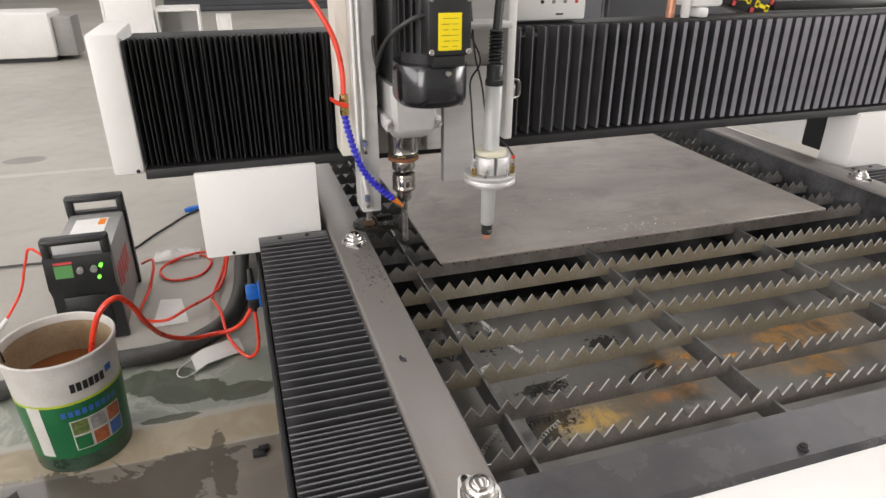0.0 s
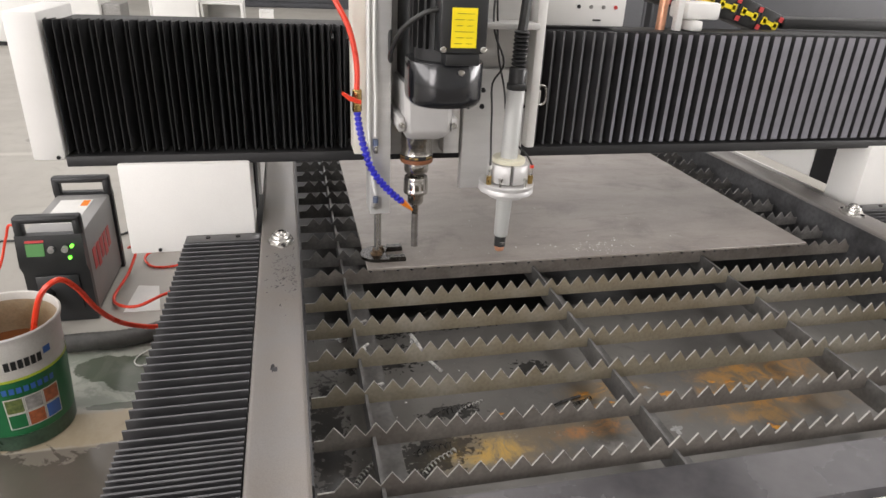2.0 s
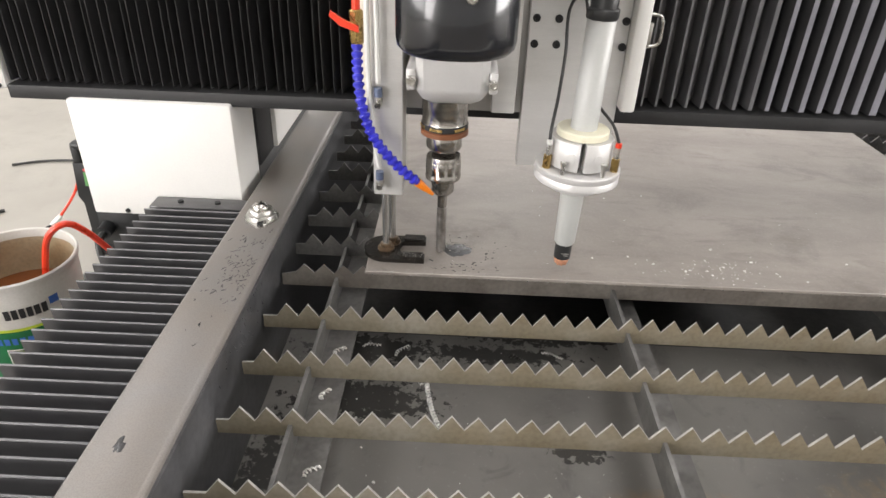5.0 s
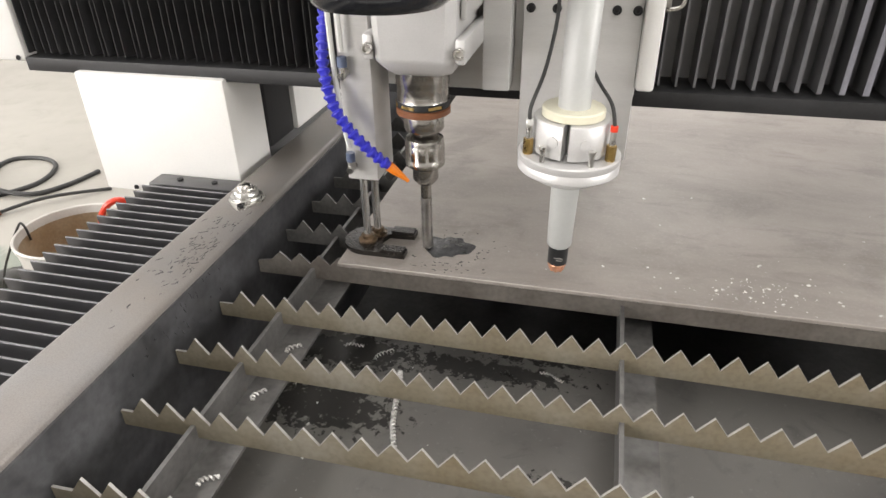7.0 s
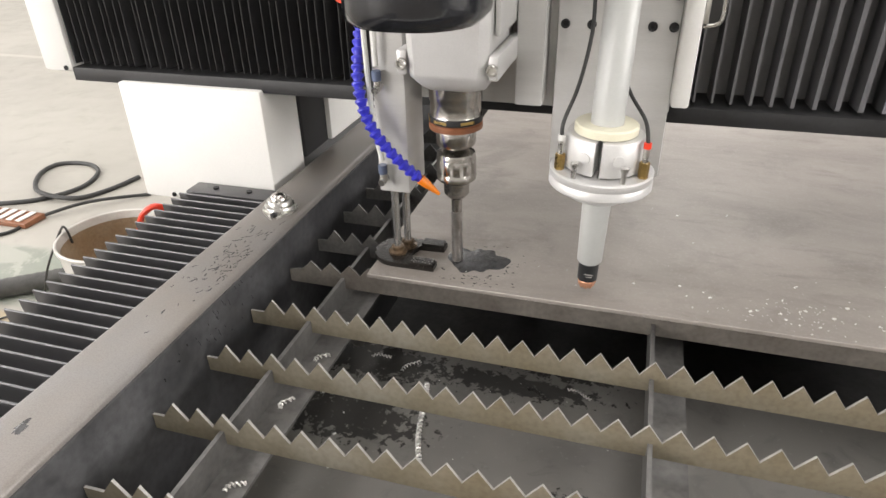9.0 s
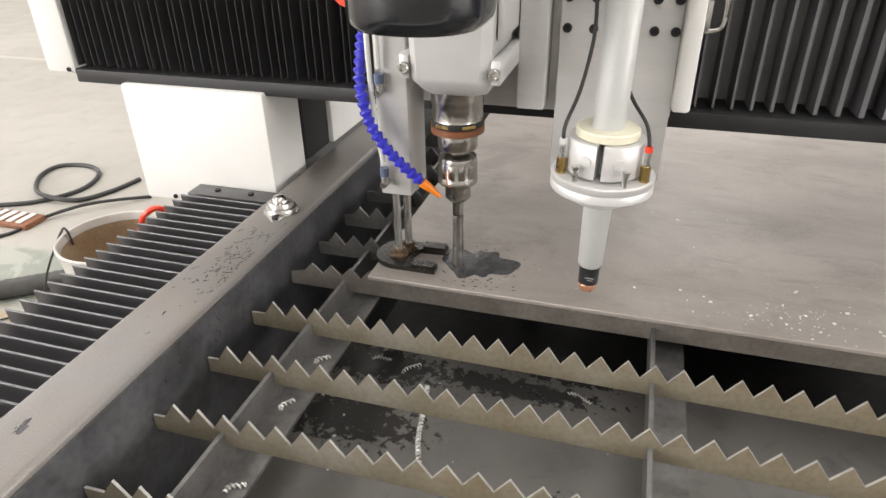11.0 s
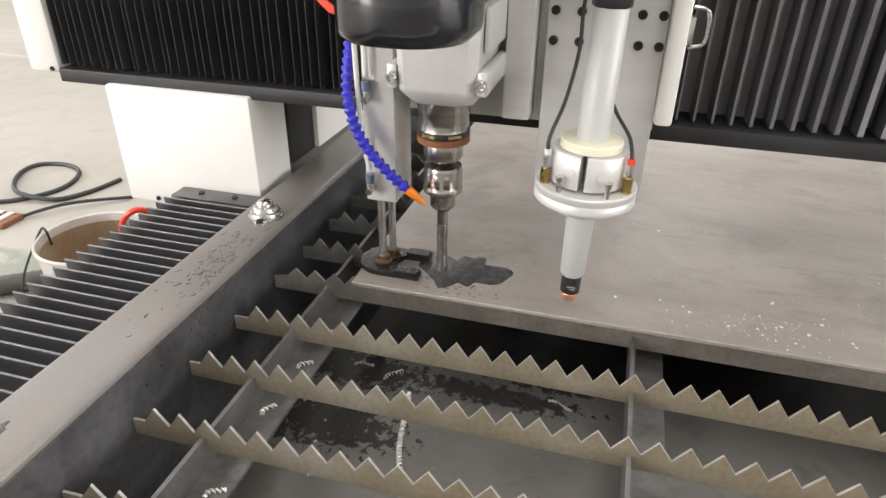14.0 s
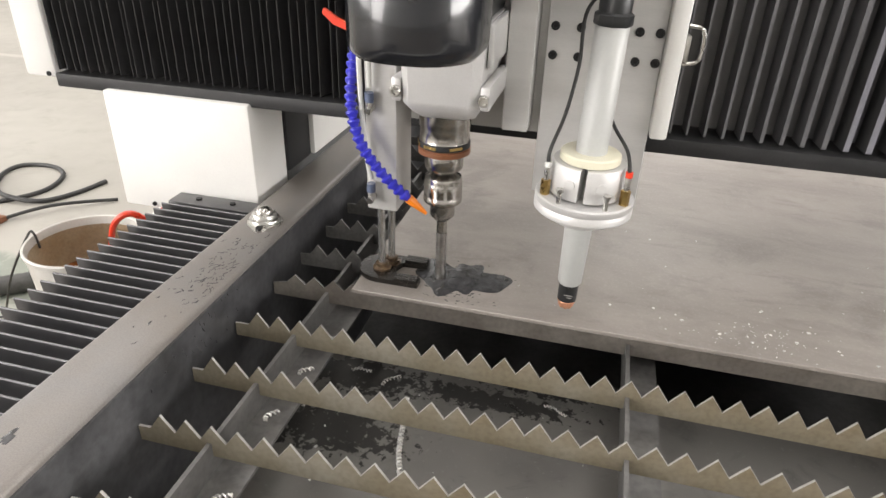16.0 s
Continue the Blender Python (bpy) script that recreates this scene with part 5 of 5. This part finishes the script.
tube(bm, [(-2.6, 0.85, 0.008), (-2.09, 1.07, 0.008), (-1.94, 1.16, 0.008), (-1.87, 1.30, 0.008), (-1.92, 1.45, 0.008), (-2.04, 1.52, 0.008), (-2.17, 1.49, 0.008), (-2.17, 1.38, 0.010), (-2.05, 1.23, 0.022), (-1.94, 1.17, 0.024), (-1.80, 1.19, 0.012), (-1.73, 1.31, 0.008), (-1.70, 1.45, 0.008)], 0.010)
solid("coiled_cable", bm, CABLE, "dark cable thrown in a loose loop on the floor", "cable", (-1.95, 1.3, 0.0))
bm = NB()
tube(bm, [(-2.2, 0.62, 0.007), (-1.855, 0.856, 0.007), (-1.83, 0.99, 0.007), (-1.70, 1.147, 0.026), (-1.53, 1.31, 0.007)], 0.007)
solid("floor_cable", bm, CABLE, "dark cable lying on the floor", "cable", (-1.8, 1.0, 0.0))
bm = NB()
box(bm, -2.05, 0.93, 0.0, -1.80, 1.03, 0.022, 0.004)
strip = solid("terminal_strip", bm, BROWNRING, "small brown terminal board with white labels on the floor", "terminal board", (-1.9, 0.98, 0.0))
for k in range(5):
    bm = NB()
    box(bm, -2.035 + 0.045 * k, 0.94, 0.0225, -2.01 + 0.045 * k, 1.02, 0.028, 0.002)
    part("terminal", bm, PAPER, strip)

bm = NB()
tube(bm, [(-0.72, 1.62, 0.008), (-0.62, 1.68, 0.008), (-0.54, 1.60, 0.008), (-0.58, 1.46, 0.008), (-0.70, 1.44, 0.008), (-0.75, 1.53, 0.018), (-0.68, 1.63, 0.022), (-0.56, 1.66, 0.024), (-0.47, 1.60, 0.02), (-0.43, 1.72, 0.05)], 0.0055)
solid("red_hose", bm, RED, "loose red air hose looped behind the power source", "hose", (-0.6, 1.55, 0.0))
rnd = random.Random(31)
bm = NB()
grid = [[bm.verts.new((-0.79 + 0.022 * i + 0.006 * rnd.random(), 1.64 + 0.016 * j + 0.006 * rnd.random(), 0.012 + 0.030 * math.sin(math.pi * i / 9) * math.sin(math.pi * j / 7) * (0.4 + rnd.random()))) for j in range(8)] for i in range(10)]
for i in range(9):
    for j in range(7):
        bm.faces.new((grid[i][j], grid[i + 1][j], grid[i + 1][j + 1], grid[i][j + 1]))
ex = bmesh.ops.extrude_face_region(bm, geom=list(bm.faces))
bmesh.ops.translate(bm, verts=[v for v in ex["geom"] if isinstance(v, bmesh.types.BMVert)], vec=(0, 0, -0.0115))
solid("plastic_bag", bm, BAG, "crumpled clear plastic bag lying on the floor", "plastic bag", (-0.69, 1.7, 0.0))
bm = NB()
rod(bm, (-0.66, 2.26, 0.016), (-0.585, 2.285, 0.016), 0.016, seg=8)
rod(bm, (-0.675, 2.255, 0.016), (-0.66, 2.26, 0.016), 0.011, seg=8)
solid("hose_coupling", bm, BLUEPL, "small blue hose coupling on the floor", "coupling", (-0.63, 2.27, 0.0))
# mask, paper, small dark scrap
bm = NB()
grid = [[bm.verts.new((-0.585 + 0.040 * i - 0.005 * j, 0.715 + 0.024 * j + 0.022 * i, 0.010 + 0.004 * ((i + j) % 2) + 0.008 * math.sin(1.1 * i))) for j in range(5)] for i in range(5)]
for i in range(4):
    for j in range(4):
        bm.faces.new((grid[i][j], grid[i + 1][j], grid[i + 1][j + 1], grid[i][j + 1]))
ex = bmesh.ops.extrude_face_region(bm, geom=list(bm.faces))
bmesh.ops.translate(bm, verts=[v for v in ex["geom"] if isinstance(v, bmesh.types.BMVert)], vec=(0, 0, -0.003))
mask = solid("face_mask", bm, PAPER, "crumpled white disposable face mask on the floor", "face mask", (-0.50, 0.78, 0.003))
bm = NB()
tube(bm, [(-0.580, 0.72, 0.008), (-0.620, 0.70, 0.004), (-0.645, 0.72, 0.004), (-0.64, 0.76, 0.004), (-0.598, 0.80, 0.008)], 0.0022)
part("ear_loop", bm, PAPER, mask)
bm = NB()
prism(bm, [(-0.75, 1.07), (-0.62, 1.07), (-0.655, 1.27), (-0.735, 1.285)], "z", 0.001, 0.003)
solid("paper_sheet", bm, PAPER, "crumpled sheet of paper on the floor", "paper", (-0.68, 1.05, 0.001))
bm = NB()
box(bm, -0.425, 0.245, 0.0, -0.390, 0.270, 0.016, 0.004)
box(bm, -0.408, 0.262, 0.004, -0.378, 0.284, 0.013, 0.003)
solid("metal_scrap", bm, BLACKMETAL, "small dark metal scrap on the wet floor", "scrap", (-0.40, 0.26, 0.0))
bm = NB()
box(bm, -0.353, 0.72, 0.215, -0.345, 0.78, 0.285, 0.003)
box(bm, -0.392, 0.728, 0.240, -0.353, 0.772, 0.282, 0.006)
valve_body = part("air_valve", bm, BLUEPL, table, "blue air valve on the table side")
bm = NB()
box(bm, -0.388, 0.732, 0.205, -0.3535, 0.768, 0.2395, 0.004)
rod(bm, (-0.372, 0.75, 0.205), (-0.372, 0.75, 0.188), 0.009)
part("valve_block", bm, DARKPANEL, valve_body, "dark valve block with a hose fitting")
bm = NB()
rod(bm, (-0.372, 0.775, 0.27), (-0.372, 0.84, 0.30), 0.012, 0.009)
part("silencer", bm, DARKPANEL, valve_body)

bm = NB()
prism(bm, [(-1.02, 0.30), (-0.925, 0.02), (-0.90, -0.25), (-1.35, -0.25), (-1.30, 0.02)], "z", 0.0, 0.012)
solid("rubber_mat", bm, RUBBER, "black rubber mat on the wet floor", "mat", (-1.1, 0.0, 0.0))

# ---------------------------------------------------------------- plasma power source
WX, WY = -0.93, 1.03
weld = thing("power_source", WX, WY + 0.22, 0.0, "black and grey plasma power source with carrying handles", "power source")
bm = NB()
box(bm, -1.025, 1.06, 0.012, -0.832, 1.47, 0.335, 0.008)
part("case", bm, WELDGREY, weld, "grey sheet-steel case")
bm = NB()
prism(bm, [(1.06, 0.004), (1.035, 0.004), (1.035, 0.20), (1.015, 0.235), (1.03, 0.345), (1.06, 0.345)], "x", -1.034, -0.823)
front = part("front_panel", bm, DARKPANEL, weld, "black moulded front panel with display")
bm = NB()
prism(bm, [(1.47, 0.004), (1.495, 0.004), (1.495, 0.345), (1.47, 0.345)], "x", -1.034, -0.823)
part("rear_panel", bm, DARKPANEL, weld)
for y0 in (1.032, 1.455):
    bm = NB()
    box(bm, -1.034, y0, 0.335, -1.006, y0 + 0.04, 0.405, 0.008)
    box(bm, -0.851, y0, 0.335, -0.823, y0 + 0.04, 0.405, 0.008)
    box(bm, -1.034, y0, 0.385, -0.823, y0 + 0.04, 0.412, 0.010, 3)
    part("handle", bm, DARKPANEL, weld, "black moulded carrying handle")


def onface(bm, x0, x1, z0, z1, off, mi=0):
    """A thin plate on the sloping upper front."""
    def y(z):
        return 1.015 + (z - 0.235) * (0.015 / 0.11) - off
    vs = [bm.verts.new((x, y(z) + d, z)) for d in (0, 0.004) for x, z in ((x0, z0), (x1, z0), (x1, z1), (x0, z1))]
    for q in ((0, 1, 2, 3), (4, 7, 6, 5), (0, 4, 5, 1), (1, 5, 6, 2), (2, 6, 7, 3), (3, 7, 4, 0)):
        bm.faces.new([vs[i] for i in q]).material_index = mi


bm = NB()
onface(bm, -1.004, -0.948, 0.272, 0.316, 0.002)
part("display", bm, LCDG, front, "green display")
for x in (-0.925, -0.882):
    bm = NB()
    rod(bm, (x, 1.028, 0.296), (x, 1.012, 0.294), 0.011)
    part("knob", bm, GREYP, front)
for x, z in ((-0.858, 0.306), (-0.870, 0.264)):
    bm = NB()
    rod(bm, (x, 1.026, z), (x, 1.012, z), 0.0055)
    part("status_light", bm, LEDG, front, "glowing green light")
bm = NB()
onface(bm, -1.004, -0.946, 0.320, 0.328, 0.002)
part("red_stripe", bm, CHAINR, front)
bm = NB()
box(bm, -1.00, 1.029, 0.05, -0.86, 1.036, 0.19, 0.004)
rod(bm, (-0.97, 1.03, 0.12), (-0.97, 0.99, 0.115), 0.024)
part("socket", bm, DARKPANEL, front)
bm = NB()
tube(bm, [(-0.97, 0.99, 0.115), (-0.97, 0.95, 0.10), (-0.95, 0.92, 0.04), (-0.90, 0.88, 0.012), (-0.78, 0.87, 0.012)], 0.012)
part("output_lead", bm, CABLE, front)
bm = NB()
box(bm, -0.99, 1.16, 0.335, -0.875, 1.40, 0.337)
box(bm, -0.905, 1.33, 0.3372, -0.88, 1.39, 0.3380, mi=1)
part("sticker", bm, [PAPER, ORANGE], weld, "white paper sticker")
bm = NB()
for k in range(5):
    box(bm, -0.8315, 1.13 + 0.05 * k, 0.16 - 0.012 * (k % 2), -0.8300, 1.13 + 0.05 * k + 0.036, 0.24)
part("side_lettering_bars", bm, CHAINR, weld, "red printed bars")

# ---------------------------------------------------------------- other machines behind
def far_machine(x0, x1, y, z0, z1):
    ob = thing("far_machine", (x0 + x1) / 2, y, 0.0, "long white sheet-steel machine standing far behind", "machine")
    bm = NB()
    box(bm, x0, y, z0, x1, y + 0.7, z1, 0.03)
    part("body", bm, WHITE, ob)
    bm = NB()
    box(bm, x0 + 0.02, y + 0.05, 0.0, x1 - 0.02, y + 0.65, z0 - 0.001)
    part("plinth", bm, BLACKMETAL, ob)
    bm = NB()
    rod(bm, (x1 - 0.66, y + 0.01, z0 + 0.24), (x1 - 0.66, y - 0.008, z0 + 0.24), 0.06, seg=24)
    part("port", bm, BLACKMETAL, ob, "round black port")
    bm = NB()
    box(bm, x1 + 0.002, y + 0.10, z0, x1 + 0.22, y + 0.60, z1 - 0.06, 0.02)
    part("end_plate", bm, GREYP, ob)


far_machine(-7.0, -2.34, 7.98, 0.05, 0.57)


def cabinet(x0, x1, y0, y1, h, label, material=None, opening=False):
    ob = thing("cabinet", (x0 + x1) / 2, y0, 0.0, label, "cabinet")
    bm = NB()
    t = 0.03
    box(bm, x0, y0, 0, x0 + t, y1, h, 0.004)
    box(bm, x1 - t, y0, 0, x1, y1, h, 0.004)
    box(bm, x0 + t, y1 - t, 0, x1 - t, y1, h)
    box(bm, x0 + t, y0 + 0.002, h - t, x1 - t, y1 - t, h - 0.001)
    part("body", bm, material or WHITE, ob)
    bm = NB()
    box(bm, x0 + t + 0.002, y0 + 0.001, 0.02, x1 - t - 0.002, y0 + 0.02, h * (0.55 if opening else 1) - t - 0.002, 0.003)
    part("door", bm, material or WHITE, ob)


cabinet(-1.69, -1.135, 7.6, 8.1, 0.80, "white sheet-steel machine cabinet far behind")
cabinet(-1.125, -0.62, 7.7, 8.3, 0.60, "white machine frame with an open front", opening=True)
cabinet(-0.435, -0.25, 7.9, 8.1, 0.50, "small white machine part far behind")
cabinet(1.3, 3.4, 5.0, 5.8, 1.7, "dark grey machine cabinet far behind", DARKBG)
cabinet(3.8, 7.4, 5.6, 6.5, 1.8, "dark grey machine cabinet far behind", DARKBG)
bm = NB()
box(bm, -1.5, 14.4, 0.0, 14.0, 14.6, 3.2)
for k in range(30):
    box(bm, -1.5, 14.37, 0.03 + 0.105 * k, 14.0, 14.399, 0.11 + 0.105 * k)
solid("roller_shutter", bm, DARKBG, "dark grey roller shutter at the far end", "shutter", (6, 14.5, 0), kind="structure")

# ---------------------------------------------------------------- all that moves
ARRIVE = 1.15


def shift(t):
    """Travel of the head across and of the gantry along the table, both still to go."""
    left = max(0.0, ARRIVE - t) / ARRIVE
    return -0.165 * left, 0.038 * left


def right_pleat(u, t):
    """The head squeezes the pleats next to it first; the far ones hardly move."""
    full, squeeze = GX1 - HEAD_R + 0.165, 0.165 + shift(t)[0]
    near, e0 = full * u, math.exp(-full / 0.5)
    return GX1 - full + near + squeeze * (math.exp(-near / 0.5) - e0) / (1 - e0)


def motions():
    ts = [0.0, 0.25, 0.5, 0.75, 1.0, ARRIVE, 1.3, 2.0, 16.0]
    walk(gantry, [(t, pose(0.6, 0.30 + shift(t)[1], 0.69)) for t in ts])
    walk(head, [(t, pose(0.24 + shift(t)[0], 0.13 + shift(t)[1], 0.86)) for t in ts])
    # the clamp comes down, the spindle follows and feeds slowly
    o = clamp.location.copy()
    walk(clamp, [(t, pose(o.x, o.y, o.z + dz)) for t, dz in ((0, 0.066), (1.0, 0.066), (1.25, 0.062), (1.5, 0.040), (1.75, 0.014), (1.95, 0.0), (2.2, 0.0), (16, 0.0))])
    s = spindle.location.copy()
    walk(spindle, [(t, pose(s.x, s.y, s.z + dz)) for t, dz in ((0, 0.014), (2.0, 0.014), (2.5, 0.008), (2.8, 0.003), (3.5, 0.001), (4.2, 0.0), (6.5, -0.002), (12, -0.005), (16, -0.007))])
    c = chuck.location.copy()
    turn = [(0.0, 0.0)] + [(1.0 + 0.1 * k, 80.0 * k) for k in range(151)]
    walk(chuck, [(t, pose(c.x, c.y, c.z, 0, 0, a)) for t, a in turn])
    walk(splashes, [(t, pose(0.18, 0.05, ZP + dz)) for t, dz in ((0, -0.003), (2.9, -0.003), (3.3, -0.0004), (4.2, 0.0), (16, 0.0))])
    for t0, rows in ((puddle, ((0, -0.0045), (2.8, -0.0045), (3.1, -0.0011), (4.2, -0.0007), (6.5, -0.0001), (9.0, 0.0003), (12.0, 0.0010), (16.0, 0.0014))),):
        walk(t0, [(t, pose(0.17, 0.05, ZP + dz)) for t, dz in rows])
    for ob, u, twist in BELL_L:
        walk(ob, [(t, pose(GX0 + (HEAD_L + shift(t)[0] - GX0) * u - 0.6, 0.223 - 0.30, 0.8775 - 0.69, 0, 0, twist)) for t in ts])
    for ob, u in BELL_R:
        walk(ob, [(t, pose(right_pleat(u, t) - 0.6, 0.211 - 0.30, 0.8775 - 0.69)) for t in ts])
    places = {t: pleat_places(-1.2, 0.116 + shift(t)[1]) for t in ts}
    for ob, k in LONG:
        walk(ob, [(t, pose(0, places[t][k] + 0.5, 0.668 - 0.612)) for t in ts])


motions()
